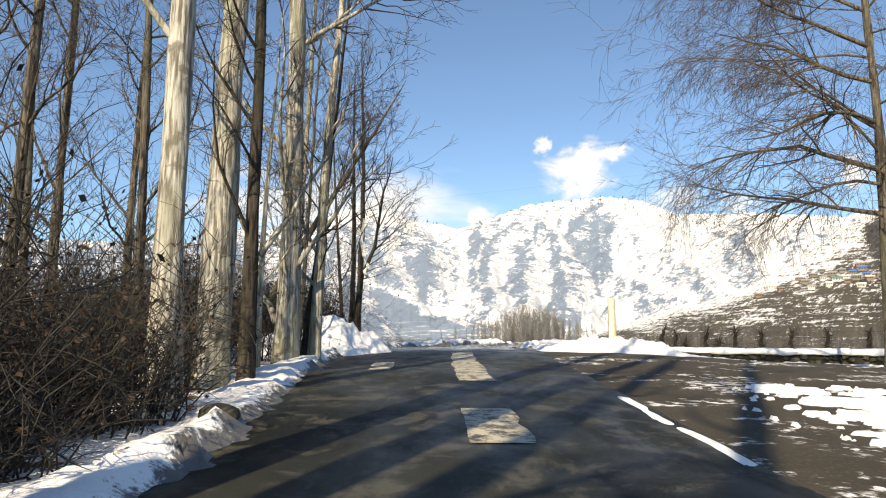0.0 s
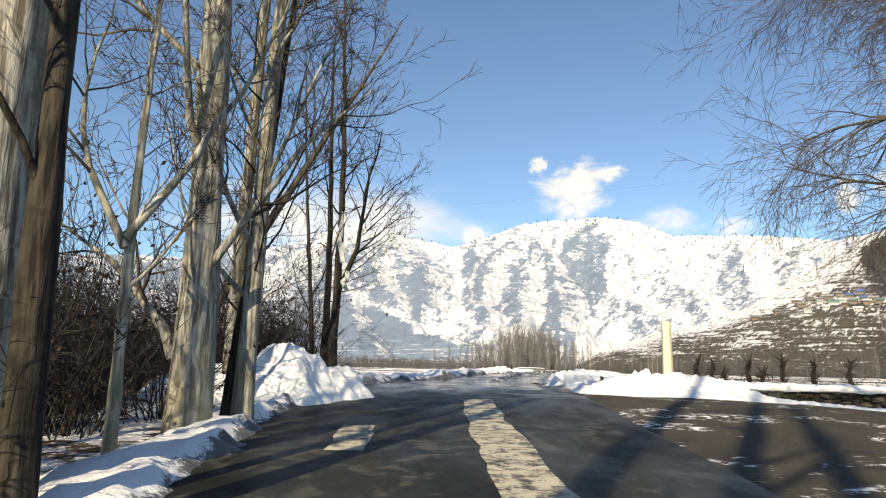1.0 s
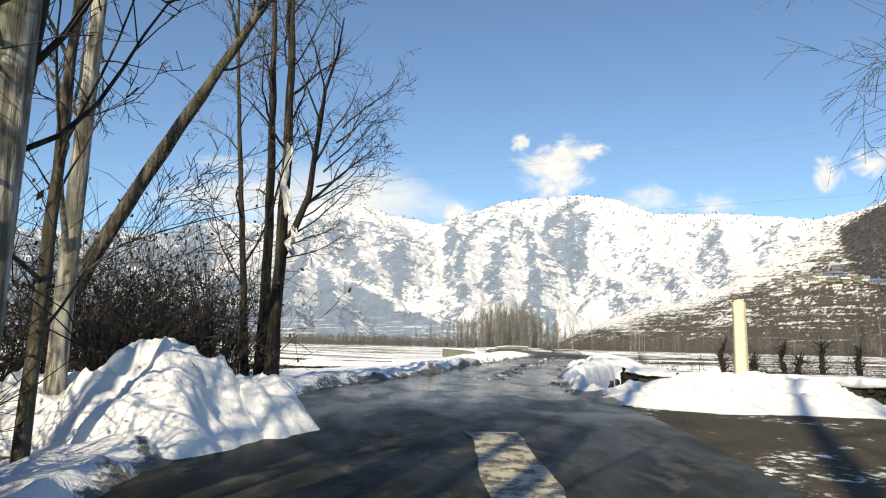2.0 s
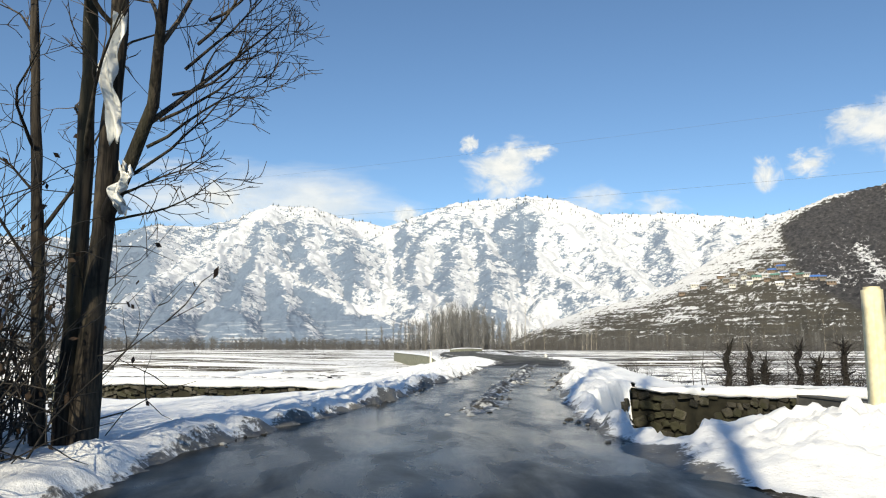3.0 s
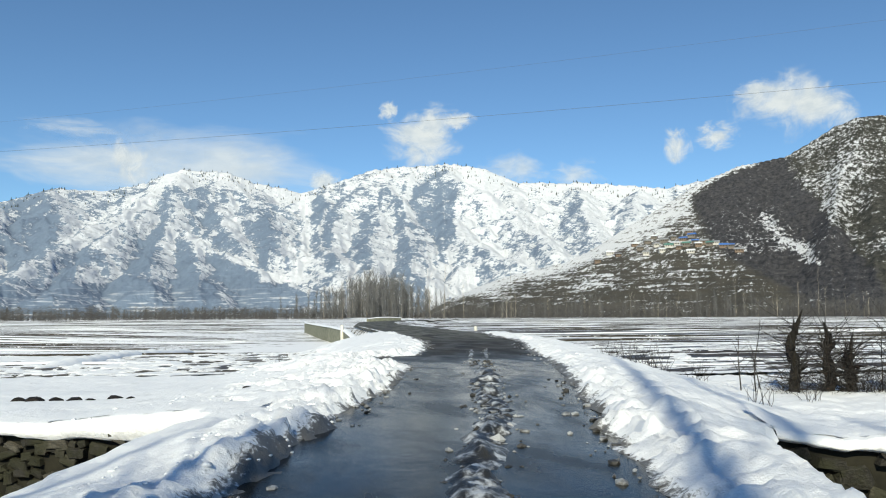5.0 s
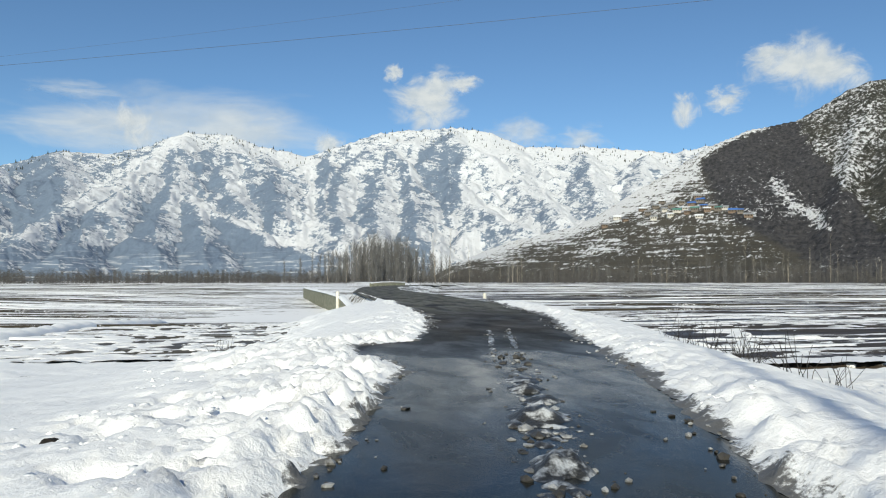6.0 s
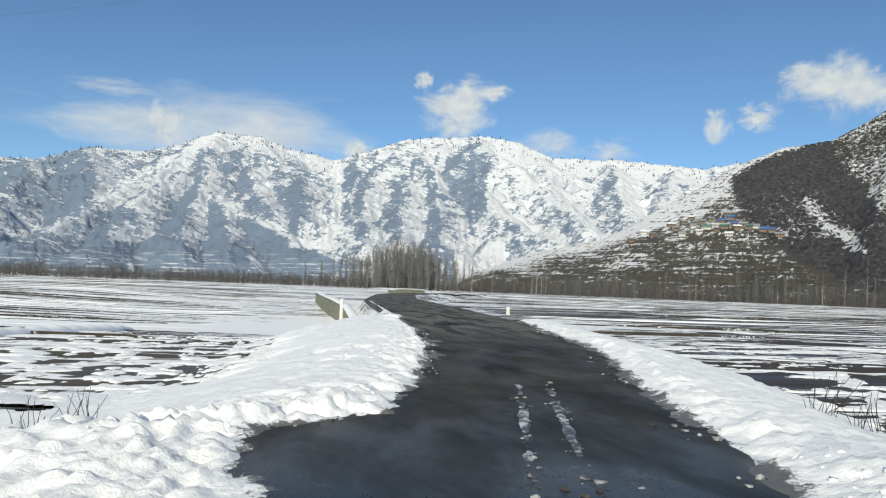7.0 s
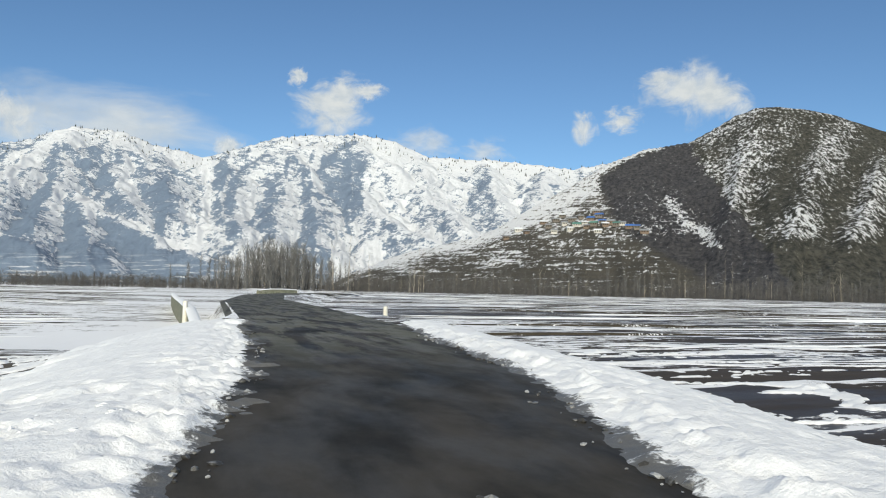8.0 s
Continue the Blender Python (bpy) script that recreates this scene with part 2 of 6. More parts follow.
def cloud_material(seed, thin, dense=0.5):
    k = Mat("cloud_vapour", 1.0, 0.0)
    co = k.node("ShaderNodeMapping")
    k.put(k.obj, co.inputs["Vector"])
    co.inputs["Location"].default_value = (seed * 3.1, seed * 7.7, seed)
    n1 = k.noise(1.35, 8, 0.62, co=co.outputs[0], dist=0.5)
    ln = k.node("ShaderNodeVectorMath")
    ln.operation = "LENGTH"
    k.put(k.obj, ln.inputs[0])
    body = k.math("SUBTRACT", k.math("ADD", -0.25, k.math("MULTIPLY", n1, 2.5)), k.math("MULTIPLY", k.math("POWER", ln.outputs["Value"], 1.5), 1.15))
    al = k.ramp(body, 0.10, 1.3 if thin else 1.05, 0.0, dense if thin else 0.93)
    em = k.node("ShaderNodeEmission")
    k.put(k.mix(k.ramp(k.noise(3.0, 4, co=co.outputs[0]), 0.3, 0.7), (0.72, 0.80, 0.93), (0.90, 0.95, 1.04)), em.inputs["Color"])
    em.inputs["Strength"].default_value = 0.86
    tr = k.node("ShaderNodeBsdfTransparent")
    mx = k.node("ShaderNodeMixShader")
    k.put(al, mx.inputs[0])
    k.t.links.new(tr.outputs[0], mx.inputs[1])
    k.t.links.new(em.outputs[0], mx.inputs[2])
    k.t.links.new(mx.outputs[0], k.t.nodes["Material Output"].inputs["Surface"])
    return k.m


M_SNOW, M_SLUSH, M_ROAD, M_PAINT = snow_material(), slush_material(), asphalt_material(), paint_material()
M_CLOD = clod_material()
M_SOIL, M_FOREST = soil_material(), forest_material()
M_STUBBLE = field_material("bare_stubble", 0.72, (0.045, 0.039, 0.030), (0.105, 0.088, 0.062), 0.5)
M_FIELD_L = field_material("snowy_stubble_field", 0.735, (0.06, 0.05, 0.038), (0.14, 0.115, 0.08), 0.6, 0.55)
M_FIELD_R = field_material("wet_paddy_field", 0.675, (0.024, 0.019, 0.015), (0.066, 0.050, 0.036), 0.42, 0.3)
M_BARK_PALE = bark_material("pale_poplar_bark", (0.46, 0.455, 0.41), (0.13, 0.118, 0.098), (0.22, 0.22, 0.15), 3.2)
M_BARK_DARK = bark_material("dark_willow_bark", (0.15, 0.130, 0.104), (0.03, 0.026, 0.022), (0.09, 0.088, 0.06), 2.0)
M_STUMP = bark_material("rotten_willow_bark", (0.024, 0.019, 0.016), (0.006, 0.005, 0.005), (0.018, 0.016, 0.011), 2.0)
# dark bark, blackened further to stand in for shade on the trunks
M_BARK_DARK_SHADED = bark_material("dark_shaded_willow_bark", (0.062, 0.051, 0.040), (0.013, 0.011, 0.010), (0.042, 0.042, 0.027), 2.0)
M_TWIG = plain("twig_bark", (0.045, 0.036, 0.028), (0.115, 0.092, 0.07), 6.0)
M_BRUSH = plain("thorn_bark", (0.020, 0.019, 0.018), (0.060, 0.054, 0.048), 3.0)
M_LEAF = plain("dry_leaf", (0.022, 0.015, 0.011), (0.065, 0.040, 0.026), 20.0)
M_POST = plain("cream_painted_concrete", (0.64, 0.57, 0.37), (0.77, 0.71, 0.50), 9.0, 0.6)
M_WHITEPOST = plain("whitewashed_concrete", (0.60, 0.58, 0.50), (0.76, 0.74, 0.68), 7.0, 0.7)
M_CONCRETE = plain("mossy_concrete", (0.13, 0.14, 0.09), (0.30, 0.29, 0.22), 3.0, 0.85)
M_STONE = stone_material()
M_MORTAR = plain("dark_mortar", (0.009, 0.009, 0.006), (0.028, 0.026, 0.017), 3.0, 0.9, 0.6)
M_HUT = plain("dark_damp_concrete", (0.035, 0.036, 0.036), (0.09, 0.09, 0.085), 2.0, 0.8)
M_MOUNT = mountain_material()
M_HILL = hill_material()
# cool grey carries the haze over the distant grove in its base colour
M_FAR = plain("hazed_far_twigs", (0.085, 0.086, 0.086), (0.165, 0.163, 0.160), 0.3)
M_HEDGE = plain("far_hedge_twigs", (0.058, 0.056, 0.054), (0.125, 0.118, 0.110), 0.3)
M_FARPALE = plain("far_pale_trunks", (0.22, 0.19, 0.15), (0.40, 0.36, 0.30), 0.3)
M_WALLS = [plain("mud_brick", (0.17, 0.12, 0.09), (0.25, 0.19, 0.145), 1.0), plain("lime_plaster", (0.50, 0.47, 0.42), (0.62, 0.60, 0.55), 1.0),
           plain("grey_timber", (0.15, 0.13, 0.11), (0.24, 0.21, 0.18), 1.0)]
M_ROOFS = [plain("blue_sheet_roof", (0.05, 0.14, 0.42), (0.09, 0.22, 0.55), 0.6, 0.45), plain("grey_sheet_roof", (0.22, 0.23, 0.24), (0.36, 0.37, 0.38), 0.6, 0.4),
           plain("snowed_roof", (0.72, 0.74, 0.77), (0.82, 0.84, 0.86), 0.6), plain("green_sheet_roof", (0.08, 0.20, 0.17), (0.12, 0.28, 0.23), 0.6, 0.5)]
M_PLASTIC = plain("white_plastic", (0.70, 0.72, 0.72), (0.82, 0.83, 0.82), 6.0, 0.4)
M_CONIFER = plain("dark_conifer", (0.03, 0.04, 0.035), (0.06, 0.07, 0.06), 0.1)
M_WIRE = plain("black_cable", (0.06, 0.06, 0.06), (0.11, 0.11, 0.11), 5.0, 0.5)


# ---------------------------------------------------------------- mesh helpers
def mesh_object(name, verts, faces, mats, smooth=True, index=None):
    me = bpy.data.meshes.new(name)
    me.from_pydata([tuple(v) for v in verts] if not isinstance(verts, np.ndarray) else verts.tolist(), [],
                   faces if not isinstance(faces, np.ndarray) else faces.tolist())
    for m in mats if isinstance(mats, (list, tuple)) else [mats]:
        me.materials.append(m)
    if index is not None:
        me.polygons.foreach_set("material_index", np.asarray(index, dtype=np.int32))
    me.polygons.foreach_set("use_smooth", [smooth] * len(me.polygons))
    me.update()
    return new(name, me)


def child(ob, parent):
    ob.parent = parent
    return ob


def base(name, m, label, category, group="", kind=""):
    ob = new(name)
    ob.matrix_world = m
    return tagged(ob, label, category, group, kind)


def part(name, bm, material, parent, label=""):
    me = bpy.data.meshes.new(name)
    bm.to_mesh(me)
    bm.free()
    me.materials.append(material)
    ob = new(name, me)
    ob.parent = parent
    if label:
        ob["label"] = label
    return ob


def vnoise(x, y, scale, octaves=4, seed=0, ridged=False):
    """Value noise in numpy, about -1 to 1 (0 to 1 when ridged)."""
    out, amp, tot = np.zeros(np.broadcast(x, y).shape), 1.0, 0.0
    x, y = x * scale, y * scale
    for o in range(octaves):
        ix, iy = np.floor(x), np.floor(y)
        fx, fy = x - ix, y - iy
        fx, fy = fx * fx * fx * (fx * (fx * 6 - 15) + 10), fy * fy * fy * (fy * (fy * 6 - 15) + 10)

        def cell(i, j):
            v = np.sin(i * 127.1 + j * 311.7 + (seed + o * 17) * 74.7) * 43758.5453
            return (v - np.floor(v)) * 2 - 1
        v = (cell(ix, iy) * (1 - fx) + cell(ix + 1, iy) * fx) * (1 - fy) + (cell(ix, iy + 1) * (1 - fx) + cell(ix + 1, iy + 1) * fx) * fy
        out = out + amp * ((1 - np.abs(v)) if ridged else v)
        tot += amp
        amp *= 0.5
        x, y = x * 2.03 + 11.3, y * 2.03 + 5.7
    return out / tot


def sstep(x, lo, hi):
    t = np.clip((x - lo) / (hi - lo), 0, 1)
    return t * t * (3 - 2 * t)


def tubes(lines, sides):
    """Tapered tubes along polylines [(points, radii)], joined into one array of vertices and a list of faces."""
    V, F, start = [], [], 0
    ang = 2 * np.pi * np.arange(sides) / sides
    ca, sa = np.cos(ang)[None, :, None], np.sin(ang)[None, :, None]
    quads = {}
    for pts, rad in lines:
        pts = np.asarray(pts, float)
        n = len(pts)
        d = np.empty_like(pts)
        d[1:-1], d[0], d[-1] = pts[2:] - pts[:-2], pts[1] - pts[0], pts[-1] - pts[-2]
        d /= np.sqrt((d * d).sum(1))[:, None] + 1e-9
        ref = (0.31, 0.77, 0.13) if abs(d[0, 2]) > 0.8 else (0.05, 0.1, 1.0)
        s = np.stack([d[:, 1] * ref[2] - d[:, 2] * ref[1], d[:, 2] * ref[0] - d[:, 0] * ref[2], d[:, 0] * ref[1] - d[:, 1] * ref[0]], 1)
        s /= np.sqrt((s * s).sum(1))[:, None] + 1e-9
        u = np.stack([d[:, 1] * s[:, 2] - d[:, 2] * s[:, 1], d[:, 2] * s[:, 0] - d[:, 0] * s[:, 2], d[:, 0] * s[:, 1] - d[:, 1] * s[:, 0]], 1)
        ring = pts[:, None, :] + np.asarray(rad, float)[:, None, None] * (ca * s[:, None, :] + sa * u[:, None, :])
        V.append(ring.reshape(-1, 3))
        if n not in quads:
            i, k = np.meshgrid(np.arange(n - 1), np.arange(sides), indexing="ij")
            k2 = (k + 1) % sides
            quads[n] = np.stack([i * sides + k, i * sides + k2, (i + 1) * sides + k2, (i + 1) * sides + k], -1).reshape(-1, 4)
        F.extend((quads[n] + start).tolist())
        F.append(list(range(start + (n - 1) * sides, start + n * sides)))
        start += n * sides
    return np.concatenate(V), F


def grid_mesh(name, xs, ys, zf, mats, keep=None, index=None, smooth=True):
    X, Y = np.meshgrid(xs, ys)
    Z = zf(X, Y)
    nx, ny = len(xs), len(ys)
    V = np.stack([X.ravel(), Y.ravel(), Z.ravel()], 1)
    i, j = np.meshgrid(np.arange(nx - 1), np.arange(ny - 1))
    a = (j * nx + i).ravel()
    F = np.stack([a, a + 1, a + nx + 1, a + nx], 1)
    cx, cy = V[F].mean(1)[:, 0], V[F].mean(1)[:, 1]
    if keep is not None:
        k = keep(X, Y).ravel()
        F = F[k[F].any(1)]
        used = np.unique(F)
        back = np.zeros(len(V), int)
        back[used] = np.arange(len(used))
        V, F = V[used], back[F]
        cx, cy = V[F].mean(1)[:, 0], V[F].mean(1)[:, 1]
    return mesh_object(name, V, F, mats, smooth, None if index is None else index(cx, cy))


# ---------------------------------------------------------------- lie of the land
RY = np.array([-60, -20, -0.7, 2.3, 5.4, 8, 12.7, 16.8, 19.4, 22.2, 24.7, 28, 34, 40, 47.8, 60, 90, 6000.0])
RZ = np.array([-5.0, -2.9, -1.62, -1.38, -1.16, -1.0, -0.74, -0.56, -0.42, -0.36, -0.30, -0.26, -0.12, -0.02, -0.01, 0.0, 0.02, 0.02])
LY = np.array([-60, 4.2, 5.9, 8.5, 11.8, 15.9, 19, 22.5, 24.6, 26.8, 28.8, 31, 33.7, 36, 39, 43.5, 44.7, 45.5, 46.9, 47.7, 49.5, 52.4, 58.8, 62, 68, 72.2, 94, 110, 150, 180, 210])
LX = np.array([0.5, -0.71, -0.71, -0.80, -1.05, -1.25, -1.15, -0.95, -0.70, 0.0, 0.85, 1.65, 2.4, 3.1, 4.2, 5.3, 5.15, 4.95, 4.95, 6.2, 6.7, 7.3, 8.25, 8.5, 8.7, 9.4, 10.3, 11.0, 15.5, 24, 40])
QY = np.array([-60, 5.2, 9.7, 16, 21, 24, 25.5, 28, 30.5, 32.4, 34.5, 36, 39.3, 42, 44.6, 47.6, 51.4, 54.6, 57.5, 63, 69.4, 90, 109, 118, 150, 180, 210])
QX = np.array([5.4, 3.45, 3.5, 3.7, 3.95, 4.0, 3.9, 4.1, 4.6, 5.05, 5.6, 6.1, 7.1, 8.0, 8.65, 9.3, 10.3, 11.3, 11.95, 12.7, 13.8, 15.0, 15.8, 16.2, 20.5, 29, 45])


def road_z(y):
    return np.interp(y, RY, RZ)


def road_l(y):
    return np.interp(y, LY, LX)


def road_r(y):
    return np.interp(y, QY, QX)


FIELD = -0.80


def canal(x, y):
    """Distance past the far wall of the canal (negative: on the near side), and whether the canal is open there."""
    c = y - (37.3 - 0.37 * x)
    return c


def canal_width(x):
    return np.interp(x, np.array([2.0, 3.6, 4.0, 4.6, 5.5, 6.9, 8.0, 13.0]), np.array([6.1, 9.0, 11.6, 11.0, 9.3, 7.7, 6.8, 6.0]))


def east_verge(y):
    return np.interp(y, np.array([24, 27.6, 29, 31, 34.8]), np.array([0.28, 0.28, 0.42, 0.85, 1.5]))


def canal_open(x, y, margin=0.0):
    return (x < road_l(y) - 1.35 - margin) | (x > road_r(y) + east_verge(y) + margin)


def canal_depth_in(x, y):
    """How far inside the open canal a place lies, from its near bank and ends, in metres (negative: outside)."""
    c, w = canal(x, y), canal_width(x)
    side = np.maximum(road_l(y) - 1.35 - x, x - road_r(y) - east_verge(y))
    return np.where(c > -0.06, -1.0, np.minimum(c + w - 0.3, side))


DRAINS = ((-9.0, 54.8, 1.2, 52.4, 0.40, 0.42), (13.3, 48.4, 22.0, 47.2, 0.85, 0.75))


def drain(x, y):
    """Narrow field drains: how much is dug away."""
    out = np.zeros(np.broadcast(x, y).shape)
    for x0, y0, x1, y1, half, deep in DRAINS:
        ex, ey = x1 - x0, y1 - y0
        u = np.clip(((x - x0) * ex + (y - y0) * ey) / (ex * ex + ey * ey), 0, 1)
        d = np.hypot(x - x0 - u * ex, y - y0 - u * ey) + 0.12 * vnoise(x, y, 1.2, 3, 12)
        out = np.maximum(out, deep * (1 - sstep(d, half - 0.1, half + 0.1)))
    return out


def ground_z(x, y, dug=True):
    rz = road_z(y)
    off = np.maximum(np.maximum(road_l(y) - x, x - road_r(y)), 0.0)
    side = np.where(x < road_l(y), 5.0 - 3.6 * sstep(y, 70, 82), 4.0)
    wide = np.where(y < 30, np.where(x > 2, 10.0, 7.0), side)
    wide = wide + (side - wide) * sstep(y, 22, 40)
    kink = 0.9 - 0.6 * sstep(y, 70, 82) * (x < road_l(y))
    f = sstep(off, kink, kink + wide)
    far = FIELD + 0.12 * vnoise(x, y, 0.05, 2, 3)
    near_l = far + (-0.42 - far) * (1 - sstep(y, 41, 50))
    near_l = near_l + (far - near_l) * sstep(-x, 16, 40)
    near_l = near_l - 0.65 * sstep(y, 66, 84) * (1 - sstep(y, 150, 220)) * (1 - sstep(road_l(y) - x, 14, 45))
    fld = near_l + (far - near_l) * np.where(y < 60, sstep(x, 0.0, 5.0), sstep(x - road_l(y), 0.0, 1.0))
    fld = fld + (np.minimum(rz - 0.12, -0.4) - fld) * (1 - sstep(y, 12, 26)) * (1 - sstep(np.abs(x - 2), 18, 45))
    z = rz * (1 - f) + fld * f
    z = z + 0.03 * vnoise(x, y, 0.9, 3, 5) * sstep(off, 0.4, 1.5)
    x0, y0, x1, y1 = DRAINS[0][:4]
    along = np.clip((x - x0) / (x1 - x0), 0, 1)
    away = np.hypot(x - x0 - along * (x1 - x0), y - y0 - along * (y1 - y0))
    z = z + (np.minimum(z, -0.36) - z) * (1 - sstep(away, 0.7, 2.2))
    c, w = canal(x, y), canal_width(x)
    # raised bank beyond the canal
    bank = np.exp(-(np.maximum(c - 1.4, 0) / 1.5) ** 2) * sstep(off, 1.0, 3.0) * (1 - sstep(np.abs(x - 4), 22, 40))
    z = np.where(c > -0.2, np.maximum(z, z + (-0.28 - z) * bank), z)
    if not dug:
        return z
    z = z - drain(x, y)
    # canal bed
    t = sstep(c, -w - 0.9, -w + 0.6) * (c < 0.22)
    inside = t * canal_open(x, y) * (np.abs(x - 4) < 34)
    return z * (1 - inside) + (-1.75) * inside


def region(x, y):
    """Ground cover: 0 snowy stubble, 1 wet paddies, 2 forest floor, 3 roadside dirt, 4 bare stubble."""
    k = np.where(x > road_r(y), 1, 0)
    n = vnoise(x, y, 0.12, 4, 6)
    k = np.where((x < road_l(y)) & (x + 9 * n > -36) & (y + 5 * n < 74), 4, k)
    k = np.where((y + 2 * n < 26) & (x < road_l(y) + 0.3) & (x + 9 * n > -24), 2, k)
    k = np.where((y < 24.5 + 0.15 * np.maximum(x - 4, 0)) & (x > road_l(y)) & (x + 12 * n < 40), 3, k)
    return k


def spread(lo, hi, step, far, grow=1.16):
    """Grid lines: even from lo to hi, then ever wider out to far on both sides."""
    mid = list(np.arange(lo, hi + step / 2, step))
    up, d = [mid[-1]], step
    while up[-1] < far:
        d *= grow
        up.append(up[-1] + d)
    dn, d = [mid[0]], step
    while dn[-1] > -far:
        d *= grow
        dn.append(dn[-1] - d)
    return np.array(sorted(dn[1:]) + mid + up[1:])


ground = grid_mesh("ground", spread(-9, 18, 0.16, 4600), spread(-4, 74, 0.2, 4600), ground_z,
                   [M_FIELD_L, M_FIELD_R, M_FOREST, M_SOIL, M_STUBBLE], index=region)
tagged(ground, "flat valley floor of snowy paddies, stubble and roadside dirt", "ground", kind="structure")


# road surface, a cambered strip that runs under the snow at its edges
def build_road():
    ys = np.concatenate([np.arange(-40, 80, 0.4), np.arange(80, 212, 2.0)])
    V, F = [], []
    n = 13
    for y in ys:
        l, r = road_l(y) - 0.75, road_r(y) + 0.55
        for k in range(n):
            u = k / (n - 1)
            x = l + (r - l) * u
            edge = min(u, 1 - u) * (r - l)
            camber = 0.02 * (1 - (2 * u - 1) ** 2)
            z = road_z(y) + 0.012 + camber - 0.14 * (1 - float(sstep(edge, 0.0, 0.45)))
            V.append((x, y, float(z) + 0.006 * float(vnoise(np.array(x), np.array(y), 0.8, 2, 9))))
    for j in range(len(ys) - 1):
        for k in range(n - 1):
            p = j * n + k
            F.append((p, p + 1, p + n + 1, p + n))
    return tagged(mesh_object("road", V, F, M_ROAD), "narrow wet asphalt lane with patched dark surface", "road", kind="structure")


road = build_road()


# ---------------------------------------------------------------- snow on the ground
def verge_left(x, y):
    """Depth of snow left of the road."""
    d = road_l(y) - x
    n1, n2 = vnoise(x, y, 1.3, 4, 21), vnoise(x, y, 7.0, 3, 22)
    streak = vnoise(x * 0.35, y * 1.9, 1.0, 4, 25)
    ragged = 0.16 * n1 + 0.13 * n2 + 0.5 * sstep(y, 49, 53) * streak
    wood = 1 - sstep(y + 4 * vnoise(x, y, 0.25, 4, 26) * sstep(d, 2, 6), 20, 24)                      # under the trees: a narrow ploughed ridge
    clod = 1 - vnoise(x, y, 2.3, 3, 23, True)
    crumb = 1 - vnoise(x, y, 6.5, 2, 28, True)
    shore = (1 - sstep(d + 0.9 * n1, 1.3, 3.4)) * sstep(y, 35, 41) * (1 - 0.7 * sstep(y, 46.5, 50))
    bare = sstep(vnoise(x, y, 1.6, 5, 29), 0.25, 0.42) * shore * (1 - sstep(y, 56, 62))
    open_h = 0.15 + 0.03 * n1 + 0.012 * n2 + shore * (0.10 * (clod - 0.38) + 0.11 * (crumb - 0.38)) - 0.2 * bare
    ridge = np.exp(-((d - 0.45) / 0.45) ** 2) * ((0.06 - 0.05 * sstep(y, 39, 44)) * (1 + n1) + (0.12 - 0.06 * sstep(y, 39, 44)) * (clod - 0.38) + (0.12 - 0.08 * sstep(y, 46.5, 50)) * (crumb - 0.38))
    h_open = sstep(d + ragged * 1.3 + 0.10 * sstep(y, 39, 44), -0.05, 0.30 + 0.55 * sstep(y, 39, 44)) * (open_h + ridge)
    wid = 1.05 + 0.35 * vnoise(y, y * 0, 0.35, 2, 30)
    h_wood = sstep(d + ragged, -0.05, 0.25) * (1 - sstep(d + 0.5 * n1, wid * 0.6, wid)) * (0.17 + 0.10 * n1 + 0.05 * n2)
    h = h_open * (1 - wood) + h_wood * wood
    # patchy in the stubble field
    fieldw = sstep(d + 1.2 * n1, 3.2, 4.6) * sstep(y + 1.0 * n1, 52.6, 54.6)
    patch = 1.1 * vnoise(x * 1.3, y, 1.7, 5, 41) + 0.5 * vnoise(x, y, 0.3, 3, 42)
    h = h * (1 - fieldw) + fieldw * (0.065 * sstep(patch + 0.35 * vnoise(x, y, 5.0, 2, 44), 0.0, 0.1) - 0.014 + 0.02 * n2)
    fade = sstep(-x + 5 * n1, 26, 38) + sstep(y + 5 * vnoise(x, y, 0.3, 4, 43), 69, 76)
    return h - 0.015 - 0.25 * fade


